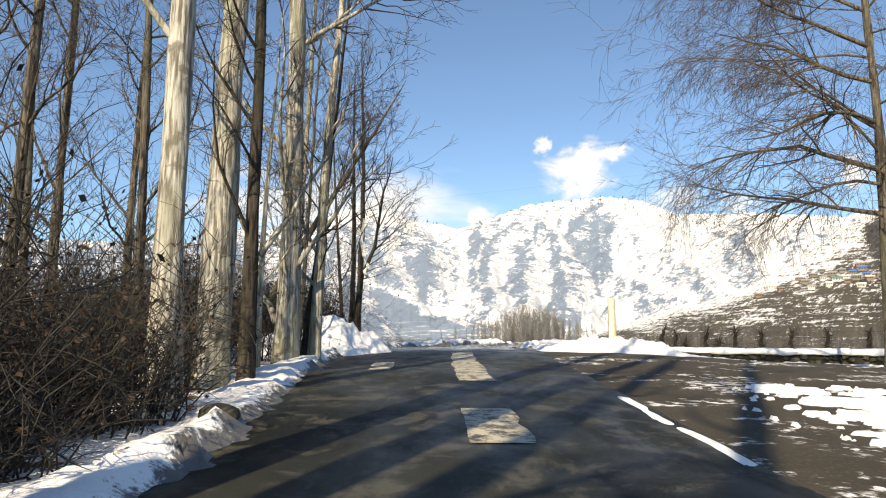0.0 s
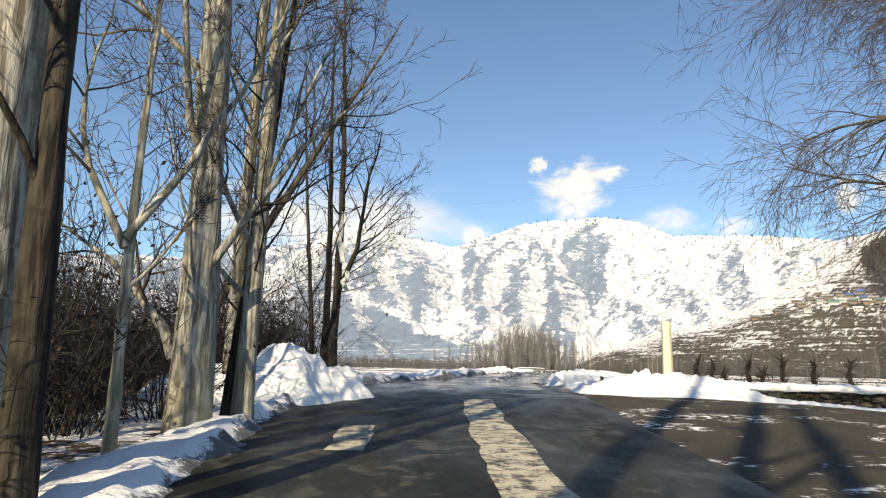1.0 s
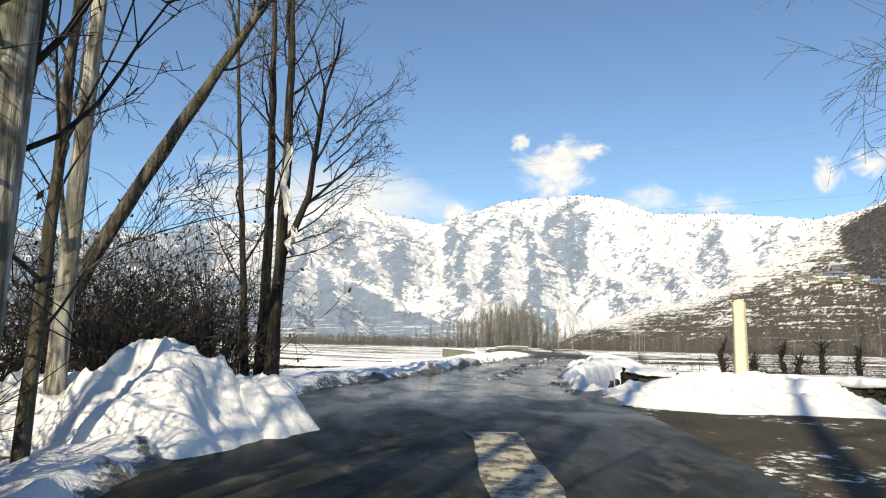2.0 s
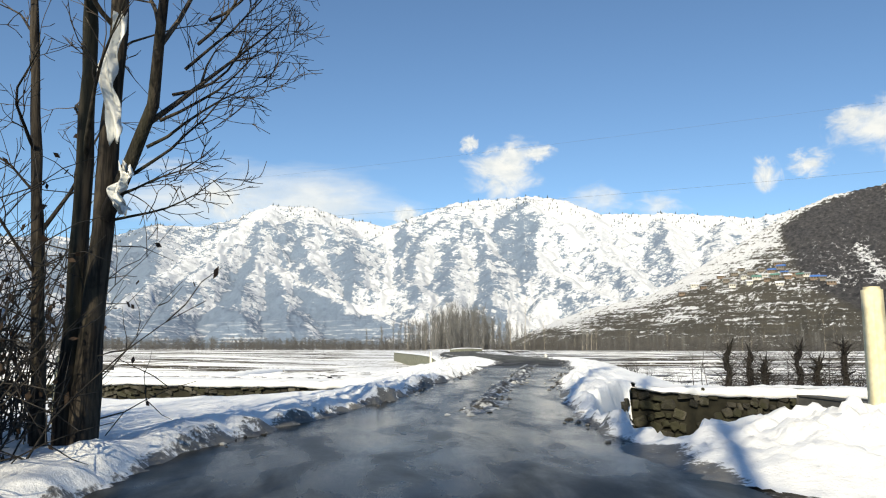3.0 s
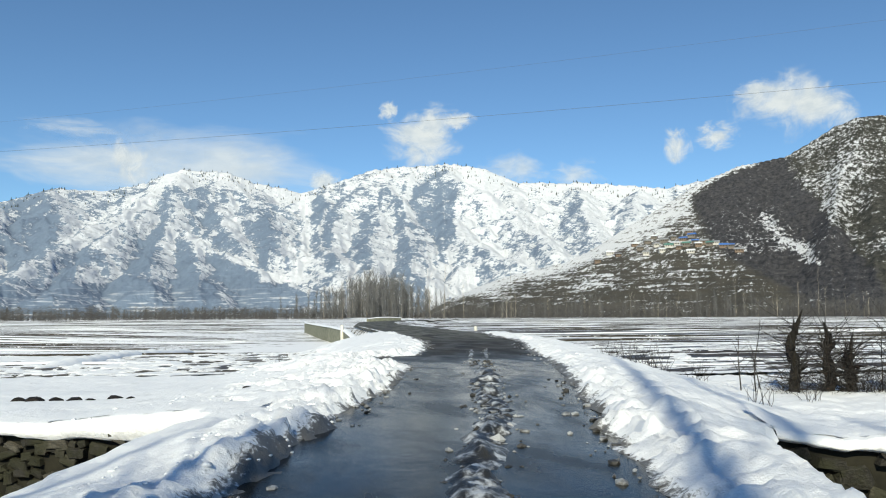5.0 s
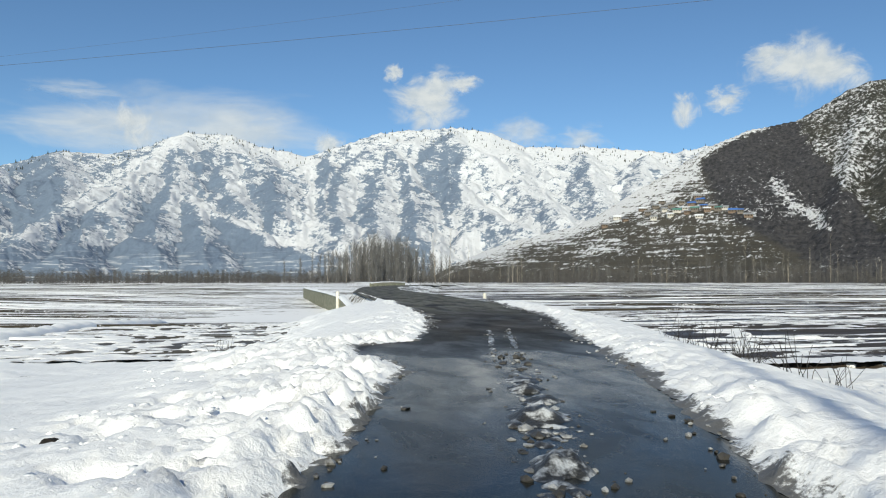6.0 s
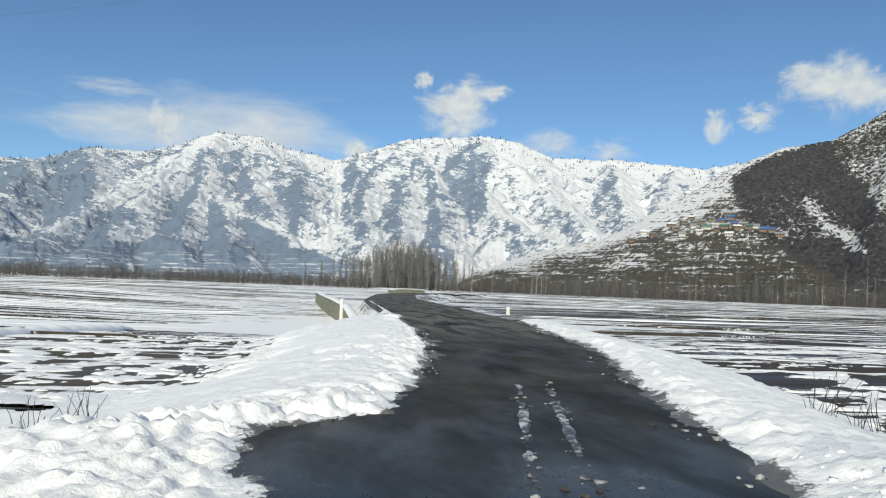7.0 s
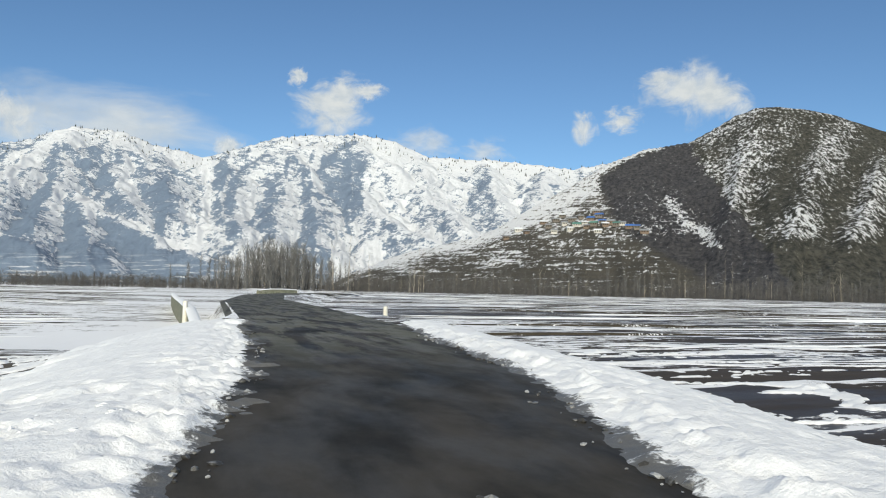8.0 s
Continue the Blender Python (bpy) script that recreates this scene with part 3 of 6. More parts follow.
def verge_right(x, y):
    d = x - road_r(y)
    n1, n2 = vnoise(x, y, 1.2, 4, 51), vnoise(x, y, 7.0, 3, 52)
    ragged = 0.16 * n1 + 0.11 * n2
    clump = 0.62 - vnoise(x, y, 2.4, 3, 53, True) + 0.5 * (0.62 - vnoise(x, y, 6.5, 2, 54, True))
    near = np.exp(-((d - 0.4) / 0.55) ** 2)
    low = sstep(y, 36, 43)
    h = sstep(d + ragged * 1.2 + 0.17 * low, -0.05, 0.36 + 0.5 * low) * (0.13 + 0.05 * n1 + 0.02 * n2 + (0.10 - 0.09 * low) * np.exp(-((d - 0.8) / 0.6) ** 2) + (0.20 - 0.08 * low) * clump * near + 0.05 * clump)
    past = sstep(y + 0.5 * n1, 24.2, 25.4 + 0 * x)   # bare dirt before the canal
    h = h * past
    # the mound round the marker post
    mound = np.exp(-(((x - 6.9) / 2.6) ** 2 + ((y - 24.5 - 0.22 * (x - 7)) / 1.95) ** 2) ** 2)
    h = np.maximum(h, 0.34 * mound * (1 + 0.6 * n1 + 0.8 * clump) + 0.03 * n2 * mound - 0.01)
    # melts out into the paddies
    edge = 3.6 + 0.8 * vnoise(y, y * 0, 0.2, 2, 57) + 1.2 * n1
    out = sstep(d, edge, edge + 0.8) * sstep(y, 46, 52)
    wave = np.abs(vnoise(x * 0.12, y * 0.55, 0.6, 3, 58))
    bund = 0.07 * sstep(0.035 - wave + 0.025 * n2, 0.0, 0.02) + 0.05 * sstep(vnoise(x * 0.5, y * 1.2, 0.9, 6, 60) + 0.7 * vnoise(x, y, 2.6, 4, 59), 0.60, 0.68)
    h = h * (1 - out) + out * (bund - 0.012)
    fade = sstep(x + 5 * n1, 48, 58) + sstep(y + 5 * vnoise(x, y, 0.3, 4, 43), 69, 76)
    return h - 0.015 - 0.25 * fade


def grime(x, y):
    """How far traffic has splashed the snow: 1 at the road's edge, 0 from a metre off."""
    d = np.maximum(road_l(y) - x, x - road_r(y))
    return 1 - sstep(d + 0.12 * vnoise(x, y, 1.7, 4, 15), -0.1, 0.7)


def snow_sheet(name, xs, ys, depth, label, category="snow bank"):
    """A sheet of snow of the given depth that breaks off at the canal and the drains."""
    def hole(X, Y):
        inside = canal_depth_in(X, Y)
        return np.maximum(np.where(inside > -0.9, inside + 0.07 * vnoise(X, Y, 1.2, 2, 14), inside), (drain(X, Y) - 0.12) * 1.5)

    def zf(X, Y):
        g = np.maximum(ground_z(X, Y, False), np.where((X > road_l(Y) - 0.3) & (X < road_r(Y) + 0.2), road_z(Y) + 0.02, -9))
        lip = sstep(-canal(X, Y), 0.35, 0.6)
        return g + depth(X, Y) - 0.85 * sstep(hole(X, Y), 0.0, 0.32) * lip

    def keep(X, Y):
        c = canal(X, Y)
        return (depth(X, Y) > 0.0) & (hole(X, Y) < 0.30) & ~((c > -1.1) & (c < 0.16) & canal_open(X, Y, 0.24))
    ob = grid_mesh(name, xs, ys, zf, M_SNOW, keep)
    if category == "snow bank":
        co = np.empty(3 * len(ob.data.vertices))
        ob.data.vertices.foreach_get("co", co)
        ob.data.attributes.new("grime", "FLOAT", "POINT").data.foreach_set("value", grime(co[0::3], co[1::3]))
    return tagged(ob, label, category, kind="stuff")


snow_sheet("snow_bank", np.concatenate([np.arange(-40, -12, 0.4), np.arange(-12, 1, 0.12), np.arange(1, 9.6, 0.055)]), np.concatenate([np.arange(-4, 38, 0.13), np.arange(38, 60, 0.065), np.arange(60, 76, 0.11)]), lambda x, y: np.where(x < road_l(y) + 0.5, verge_left(x, y), -1),
           "ploughed white snow bank with ragged clumpy edge beside the road")
snow_sheet("snow_bank", np.concatenate([np.arange(3.4, 8, 0.07), np.arange(8, 14, 0.06), np.arange(14, 24, 0.12), np.arange(24, 60, 0.4)]), np.concatenate([np.arange(19, 40, 0.085), np.arange(40, 58, 0.075), np.arange(58, 76, 0.12)]), lambda x, y: np.where(x > road_r(y) - 0.5, verge_right(x, y), -1),
           "smooth white snow bank thinning out towards wet paddies")


def patches(x, y):
    n = 1.1 * vnoise(x * 0.9, y * 1.4, 1.9, 6, 61) + 0.9 * vnoise(x, y, 4.5, 4, 64)
    zone = np.exp(-(((x - 6.9) / 1.9) ** 2 + ((y - 7.8) / 3.1) ** 2) ** 2)
    line = np.exp(-((x - 3.47 - 0.08 * vnoise(y, y * 0, 0.8, 3, 63)) / 0.07) ** 2) * sstep(y, 4.6, 5.4) * (1 - sstep(y, 9.2, 9.9)) * (0.75 + 0.5 * vnoise(x, y, 2.0, 3, 62)) * sstep(vnoise(x, y, 1.1, 4, 65), -0.6, -0.2)
    return np.maximum(0.06 * sstep(n + 0.5 * zone, 0.42, 0.58) * (zone > 0.15), 0.045 * line) - 0.02


snow_sheet("snow_patch", np.arange(3.2, 10, 0.032), np.arange(4, 13, 0.04), patches, "thin melting snow patches lying on brown dirt", "snow patch")


def lump_shape(seed):
    bm = bmesh.new()
    bmesh.ops.create_icosphere(bm, subdivisions=1, radius=1.0)
    V = np.array([tuple(v.co * (1 + 0.85 * noise.noise(v.co * 2.3 + Vector((seed * 5.1, 0, 0))))) for v in bm.verts])
    F = [tuple(v.index for v in f.verts) for f in bm.faces]
    bm.free()
    return V, F


LUMPS = [lump_shape(k) for k in range(8)]


def lumps(name, spots, mat, label, category, seed, smooth=False):
    """Loose clods scattered at (x, y, z, size), joined."""
    rng = random.Random(seed)
    V, F, b = [], [], 0
    for x, y, z, r in spots:
        v, f = LUMPS[rng.randrange(8)]
        a = rng.uniform(0, 6.28)
        ca, sa = math.cos(a) * r, math.sin(a) * r
        sy, sz = rng.uniform(0.7, 1.5), rng.uniform(0.45, 0.8)
        V.append(np.stack([x + v[:, 0] * ca - v[:, 1] * sa * sy, y + v[:, 0] * sa + v[:, 1] * ca * sy, z + v[:, 2] * r * sz], 1))
        F.extend([(b + p, b + q, b + t) for p, q, t in f])
        b += len(v)
    return tagged(mesh_object(name, np.concatenate(V), F, mat, smooth), label, category, kind="stuff")


def slush_mid(y):
    return np.interp(y, np.array([27.8, 28.2, 30.4, 33.6, 35.7, 45.5, 52, 53]), np.array([2.6, 2.7, 3.25, 4.1, 4.85, 7.25, 8.95, 9.2]))


rng = random.Random(91)
spots = []
for _ in range(620):
    y = rng.uniform(27.9, 45.5)
    thick = float(np.interp(y, [27.9, 29, 36, 40, 45.5], [0.4, 1, 1, 0.7, 0.25])) * (0.6 + 0.8 * float(vnoise(np.array(y), np.array(0.0), 0.7, 3, 72)) ** 2 + 0.3)
    if rng.random() > thick:
        continue
    r = rng.choice((0.012, 0.018, 0.025, 0.04, 0.06)) * rng.uniform(0.7, 1.2)
    spots.append((float(slush_mid(y)) + rng.gauss(0, 0.20 if r < 0.05 else 0.12), y, float(road_z(y)) + 0.028, r))
for _ in range(140):
    y = rng.uniform(44.5, 50.5)
    if vnoise(np.array(y), np.array(3.0), 0.9, 2, 74) < -0.25:
        continue
    r = rng.choice((0.012, 0.018, 0.026, 0.04)) * rng.uniform(0.7, 1.2)
    spots.append((float(slush_mid(y)) + rng.choice((-0.24, 0.18)) + rng.gauss(0, 0.06), y, float(road_z(y)) + 0.03, r))
def slush_film(x, y):
    n = 0.7 * vnoise(x, y, 2.6, 3, 77) + 0.5 * (0.55 - vnoise(x, y, 6.0, 2, 78, True))
    wid = 0.27 + 0.11 * vnoise(y, y * 0, 0.5, 2, 72)
    dens = np.interp(y, np.array([27.8, 28.8, 36, 40, 45]), np.array([0, 1, 1, 0.8, 0.3]))
    twin = np.interp(y, np.array([43, 46.5, 49.8, 51.0]), np.array([0, 0.9, 0.8, 0]))
    band = dens * np.exp(-((x - slush_mid(y)) / wid) ** 2)
    band = np.maximum(band, twin * np.maximum(np.exp(-((x - slush_mid(y) + 0.24) / 0.09) ** 2), np.exp(-((x - slush_mid(y) - 0.18) / 0.10) ** 2)))
    tw = sstep(y, 43, 46)
    return 0.10 * band * ((0.72 + 1.9 * n) * (1 - tw) + (0.62 + 0.5 * n) * tw) - 0.030


film_ob = snow_sheet("slush_film", np.arange(2, 10, 0.04), np.arange(27.6, 53.6, 0.05), slush_film, "grey half-melted slush ridge along the middle of the road", "slush")
film_ob.data.materials.clear()
film_ob.data.materials.append(M_SLUSH)
lumps("slush_crumbs", spots, M_CLOD, "grey half-melted slush clods along the middle of the road", "slush", 1)
spots = []
for _ in range(700):
    y = rng.uniform(24.5, 66)
    left = rng.random() < 0.5
    x = float(road_l(y)) + abs(rng.gauss(0, 0.16)) - 0.06 if left else float(road_r(y)) - abs(rng.gauss(0, 0.2)) + 0.06
    if vnoise(np.array(x), np.array(y), 0.5, 3, 75) < -0.1:
        continue
    spots.append((x, y, float(road_z(y)) + 0.03, rng.choice((0.010, 0.016, 0.024, 0.04)) * rng.uniform(0.7, 1.3)))
lumps("slush_fringe", spots, M_CLOD, "dirty grey slush crumbs along the road edge", "slush", 2)
spots = []
for _ in range(5200):
    y = rng.uniform(25, 60)
    left = rng.random() < 0.72 or y < 38
    d = rng.uniform(-0.05, 1.0) if y < 37 else (rng.uniform(-0.05, 3.4) if left else rng.uniform(-0.05, 0.8))
    x = float(road_l(y)) - d if left else float(road_r(y)) + d
    ax, ay = np.array(x), np.array(y)
    if vnoise(ax, ay, 0.45, 3, 76) < (-0.15 if 38 < y < 47 and left else 0.05 if y < 48 else 0.35) or canal_depth_in(ax, ay) > -0.2:
        continue
    h = float((verge_left if left else verge_right)(ax, ay))
    if h < 0.02:
        continue
    spots.append((x, y, float(ground_z(ax, ay, False)) + h - 0.012, rng.choice((0.015, 0.022, 0.03, 0.045)) * rng.uniform(0.7, 1.3) * (0.5 if y < 38 else 0.8)))
lumps("snow_clods", spots, M_SNOW, "white crusty snow clods thrown up along the banks", "snow clods", 3, True)


def snow_heap(name, cx, cy, rx, ry, h, seed, label, mat=M_SNOW):
    """A ploughed heap: a lumpy dome of thrown clods."""
    nr, na = 30, 96
    r, t = np.meshgrid(np.arange(nr + 1) / nr, 2 * np.pi * np.arange(na) / na, indexing="ij")
    wob = 1 + 0.22 * vnoise(np.cos(t) * 2 + seed, np.sin(t) * 2, 0.9, 3, seed)
    X, Y = cx + rx * r * wob * np.cos(t), cy + ry * r * wob * np.sin(t)
    lump = 0.45 * vnoise(X, Y, 1.2, 3, seed) + 0.55 * vnoise(X, Y, 2.2, 4, seed + 2, True) - 0.30
    Z = np.maximum(ground_z(X, Y), road_z(Y) - 0.1) + h * (1 - r ** 2.6) * (0.9 + lump) - 0.06 * r
    V, F = np.stack([X.ravel(), Y.ravel(), Z.ravel()], 1), []
    for i in range(nr):
        for k in range(na):
            F.append((i * na + k, (i + 1) * na + k, (i + 1) * na + (k + 1) % na, i * na + (k + 1) % na))
    return tagged(mesh_object(name, V, F, mat), label, "snow heap")


snow_heap("snow_mound", -1.75, 18.75, 1.15, 1.35, 0.86, 3, "tall lumpy heap of ploughed snow beside the road")
snow_heap("snow_mound", -0.95, 19.4, 0.85, 1.0, 0.62, 5, "low rounded heap of ploughed snow spilling onto the road")
snow_heap("snow_mound", -2.95, 18.9, 1.25, 1.15, 0.62, 8, "lower lumpy heap of ploughed snow under the trees")


# road markings, worn
def marking(x0, x1, y0, y1, label):
    V, F = [], []
    ys = np.arange(y0, y1 + 0.01, 0.35)
    for y in ys:
        for k in range(4):
            x = x0 + (x1 - x0) * k / 3 + (0.09 * float(vnoise(np.array(y), np.array(k * 3.7), 1.6, 3, 33)) if k in (0, 3) else 0)
            u = (x - (road_l(y) - 0.75)) / (road_r(y) + 0.55 - road_l(y) + 0.75)
            V.append((x, y, float(road_z(y)) + 0.019 + 0.02 * (1 - (2 * u - 1) ** 2)))
    for j in range(len(ys) - 1):
        for k in range(3):
            p = j * 4 + k
            F.append((p, p + 1, p + 5, p + 4))
    return tagged(mesh_object("road_marking", V, F, M_PAINT), label, "road marking", kind="structure")


marking(1.40, 1.95, 2.0, 4.2, "faded cream centre stripe worn into the asphalt")
marking(1.42, 1.95, 5.9, 8.2, "faded cream centre stripe worn into the asphalt")
marking(1.42, 1.98, 11.2, 19.5, "long faded cream centre stripe worn into the asphalt")
marking(-0.15, 0.22, 13.2, 15.4, "small faded cream patch on the asphalt")


# ---------------------------------------------------------------- canal walls
def stone_shape(seed):
    rng = random.Random(seed)
    bm = bmesh.new()
    bmesh.ops.create_cube(bm, size=1.0)
    bmesh.ops.bevel(bm, geom=bm.edges[:], offset=0.14, segments=1, affect="EDGES")
    for v in bm.verts:
        v.co += Vector((rng.uniform(-.13, .13), rng.uniform(-.09, .09), rng.uniform(-.13, .13)))
    me = bpy.data.meshes.new("stone")
    bm.to_mesh(me)
    bm.free()
    me.materials.append(M_STONE)
    return me


STONES = [stone_shape(s) for s in range(10)]


def rubble_wall(name, p0, p1, z0, z1, label, seed, size=0.3, near_end=False):
    """A wall from p0 to p1, its visible face on the left of that way: a dark core and courses of rough stones."""
    p0, p1 = Vector((*p0, 0)), Vector((*p1, 0))
    along = (p1 - p0).normalized()
    out = Vector((-along.y, along.x, 0))
    length = (p1 - p0).length
    ang = math.atan2(along.y, along.x)
    core = bmesh.new()
    bmesh.ops.create_cube(core, size=1.0)
    for v in core.verts:
        v.co = p0 + along * ((v.co.x + 0.5) * length) - out * (0.055 + (0.5 - v.co.y) * 0.42) + Vector((0, 0, z0 + (v.co.z + 0.5) * (z1 - z0)))
    me = bpy.data.meshes.new(name)
    core.to_mesh(me)
    core.free()
    me.materials.append(M_MORTAR)
    wall = tagged(new(name, me), label, "wall", kind="structure")
    rng = random.Random(seed)
    z = z0 + 0.02
    pieces = []
    while z < z1 - 0.08:
        hgt = min(rng.uniform(0.65, 1.25) * size * 0.85, z1 - z)
        s = rng.uniform(-0.3, 0) * size
        while s < length:
            w = rng.uniform(0.45, 1.5) * size
            hh = hgt * rng.uniform(0.5, 1.15)
            if s + w < length + 0.1 and rng.random() < 0.85:
                pieces.append((s + w / 2, z + hh / 2 + rng.uniform(-.07, .07), w * 0.86, hh * rng.uniform(0.75, 1.0), rng.uniform(0.10, 0.20), rng.uniform(-24, 24), rng.randrange(10)))
            s += w
        z += hgt
    pieces.sort(key=lambda q: abs(q[0] - (length if near_end else 0)))
    RV, RF = [], []
    for n, (s, zz, w, hh, dep, tilt, k) in enumerate(pieces):
        p = p0 + along * s - out * 0.035
        m = Matrix.Translation((p.x, p.y, zz)) @ Matrix.Rotation(ang, 4, "Z") @ Matrix.Rotation(radians(tilt), 4, "Y") @ Matrix.Diagonal((w, dep, hh, 1))
        if n < 300:
            ob = new("stone", STONES[k])
            ob.matrix_world = m
            child(ob, wall)
        else:
            b = len(RV)
            RV.extend([m @ v.co for v in STONES[k].vertices])
            RF.extend([tuple(b + i for i in f.vertices) for f in STONES[k].polygons])
    if RF:
        tagged(child(mesh_object("far_stonework", RV, RF, M_STONE, False), wall), kind="stuff")
    return wall


def on_line(x):
    return (x, 37.3 - 0.37 * x)


def snow_coping(x0, x1, depth, foot_x, foot_z, label):
    """The cut edge of the snow along a canal wall: level top, rounded lip, upright face."""
    V, F = [], []
    xs = np.arange(x0, x1, 0.09)
    n1, n2 = vnoise(xs, xs * 0, 0.9, 4, 35), vnoise(xs, xs * 0, 3.5, 3, 36)
    lip = 0.085 + 0.03 * n1 + 0.02 * n2
    foot = np.interp(xs, np.array(foot_x), np.array(foot_z)) + 0.05 * n1 + 0.03 * n2
    line = 37.3 - 0.37 * xs
    rows = []
    for c, drop in ((1.3, 0.03), (0.8, -0.012), (0.35, -0.014), (0.05, -0.004)):
        cc = np.maximum(c, 0.3)
        rows.append((c + 0 * xs, ground_z(xs, line + cc, False) + depth(xs, line + cc) - drop))
    top = rows[-1][1]
    rows += [(-lip * 0.6, top - 0.02), (-lip, top - 0.07), (-lip * 0.95, np.minimum(top - 0.09, foot)), (0.02 + 0 * xs, np.minimum(top - 0.09, foot) - 0.03)]
    m = len(rows)
    for i, x in enumerate(xs):
        for c, z in rows:
            V.append((x + 0.35 * c[i], line[i] + 0.94 * c[i], z[i]))
    for i in range(len(xs) - 1):
        for k in range(m - 1):
            F.append((i * m + k, i * m + k + 1, (i + 1) * m + k + 1, (i + 1) * m + k))
    return tagged(mesh_object("snow_coping", V, F, M_SNOW), label, "snow", kind="structure")


snow_coping(7.44, 30, verge_right, (7.44, 7.8, 9.0, 10.4, 24), (-0.10, -0.22, -0.30, -0.37, -0.45), "clean-cut white snow edge along the canal wall")
snow_coping(-20, 2.3, verge_left, (-20, 1.5), (-0.30, -0.30), "clean-cut white snow edge along the canal wall")


# ---------------------------------------------------------------- posts and parapet
def marker_post(name, x, y, z, w, h, mat, label, lean=0.0):
    bm = bmesh.new()
    bmesh.ops.create_cube(bm, size=1.0)
    bmesh.ops.subdivide_edges(bm, edges=[e for e in bm.edges if abs(e.verts[0].co.z - e.verts[1].co.z) > 0.5], cuts=6)
    for v in bm.verts:
        taper = 1 - 0.12 * (v.co.z + 0.5)
        v.co = Vector((v.co.x * w * taper, v.co.y * w * taper, (v.co.z + 0.5) * h))
    bmesh.ops.bevel(bm, geom=[e for e in bm.edges if e.calc_face_angle(0) > 0.6], offset=w * 0.16, segments=3, affect="EDGES")
    me = bpy.data.meshes.new(name)
    bm.to_mesh(me)
    bm.free()
    me.materials.append(mat)
    me.polygons.foreach_set("use_smooth", [True] * len(me.polygons))
    ob = new(name, me)
    ob.matrix_world = pose(x, y, z, 0, lean, 12)
    return tagged(ob, label, "post", "roadside marker posts")


marker_post("marker_post", 7.02, 25.22, -0.35, 0.23, 1.82, M_POST, "cream-yellow square concrete marker post standing in snow", -1.0)
marker_post("marker_post", -2.6, 26.5, -0.6, 0.17, 1.25, M_POST, "short cream-yellow concrete marker post behind roadside trees", 1.0)
marker_post("marker_post", 7.45, 89.6, -1.6, 0.26, 1.92, M_WHITEPOST, "whitewashed concrete marker post at the end of a low wall")
marker_post("marker_post", 18.9, 91.0, -0.85, 0.28, 0.98, M_WHITEPOST, "small pale marker post at the road edge")


def parapet(points, z0, thick):
    """A low wall along points (x, y, top), with rounded arrises and a cap of snow."""
    P = np.array(points, float)
    way = np.gradient(P[:, :2], axis=0)
    way /= np.hypot(way[:, 0], way[:, 1])[:, None]
    V, F, cap, G = [], [], [], []
    for (x, y, z1), (ax, ay) in zip(P, way):
        for d, z in ((-thick / 2, z0), (-thick / 2, z1 - 0.03), (-thick / 2 + 0.03, z1), (thick / 2 - 0.03, z1), (thick / 2, z1 - 0.03), (thick / 2, z0)):
            V.append((x + d * ay, y - d * ax, z))
        for k in range(7):
            t = math.pi * k / 6
            d = -0.7 * thick * math.cos(t)
            cap.append((x + d * ay, y - d * ax, z1 - 0.02 + 0.16 * math.sin(t)))
    for i in range(len(P) - 1):
        F.extend([(i * 6 + k, i * 6 + k + 1, i * 6 + k + 7, i * 6 + k + 6) for k in range(5)])
        G.extend([(i * 7 + k, i * 7 + k + 1, i * 7 + k + 8, i * 7 + k + 7) for k in range(6)])
    F.append((0, 1, 2, 3, 4, 5))
    F.append(tuple(6 * len(P) - 1 - k for k in range(6)))
    wall = tagged(mesh_object("parapet_wall", V, F, M_CONCRETE, False), "low mossy concrete parapet wall capped with snow", "parapet", "parapets along the lane")
    child(mesh_object("snow_cap", cap, G, M_SNOW), wall)
    return wall


parapet([(7.9, 82, -0.62), (7.82, 86, -0.35), (7.74, 90, -0.1), (7.45, 100, -0.02), (7.15, 112, -0.02), (6.8, 128, -0.02), (6.5, 148, -0.02)], -1.9, 0.4)
parapet([(21.5, 196.5, 0.35), (24, 198.5, 0.6), (27, 201, 0.62), (30, 204, 0.5)], -1.2, 0.45)


# concrete beam of the sluice at the canal's bend
def sluice_beam(p, q, z, w, h):
    bm = bmesh.new()
    bmesh.ops.create_cube(bm, size=1.0)
    p, q = Vector((*p, z)), Vector((*q, z - 0.12))
    along = (q - p).normalized()
    side = along.cross(Vector((0, 0, 1)))
    for v in bm.verts:
        v.co = p + (q - p) * (v.co.x + 0.5) + side * v.co.y * w + Vector((0, 0, v.co.z * h))
    bmesh.ops.bevel(bm, geom=bm.edges[:], offset=0.03, segments=2, affect="EDGES")
    me = bpy.data.meshes.new("sluice_beam")
    bm.to_mesh(me)
    bm.free()
    me.materials.append(M_HUT)
    return tagged(new("sluice_beam", me), "dark damp concrete sluice beam beside the canal wall", "beam", kind="structure")


sluice_beam((10.9, 33.3), (11.7, 29.6), -0.42, 0.35, 0.28)


# ---------------------------------------------------------------- bare trees
def wander(p, d, length, steps, wob, rng, droop=0.0, up=0.0):
    """A crooked growing line from p along d."""
    pts, d = [np.array(p, float)], np.array(d, float)
    for _ in range(steps):
        d = d + np.array([rng.gauss(0, wob), rng.gauss(0, wob), rng.gauss(0, wob) + up - droop])
        d /= np.linalg.norm(d)
        pts.append(pts[-1] + d * (length / steps))
    return pts, d


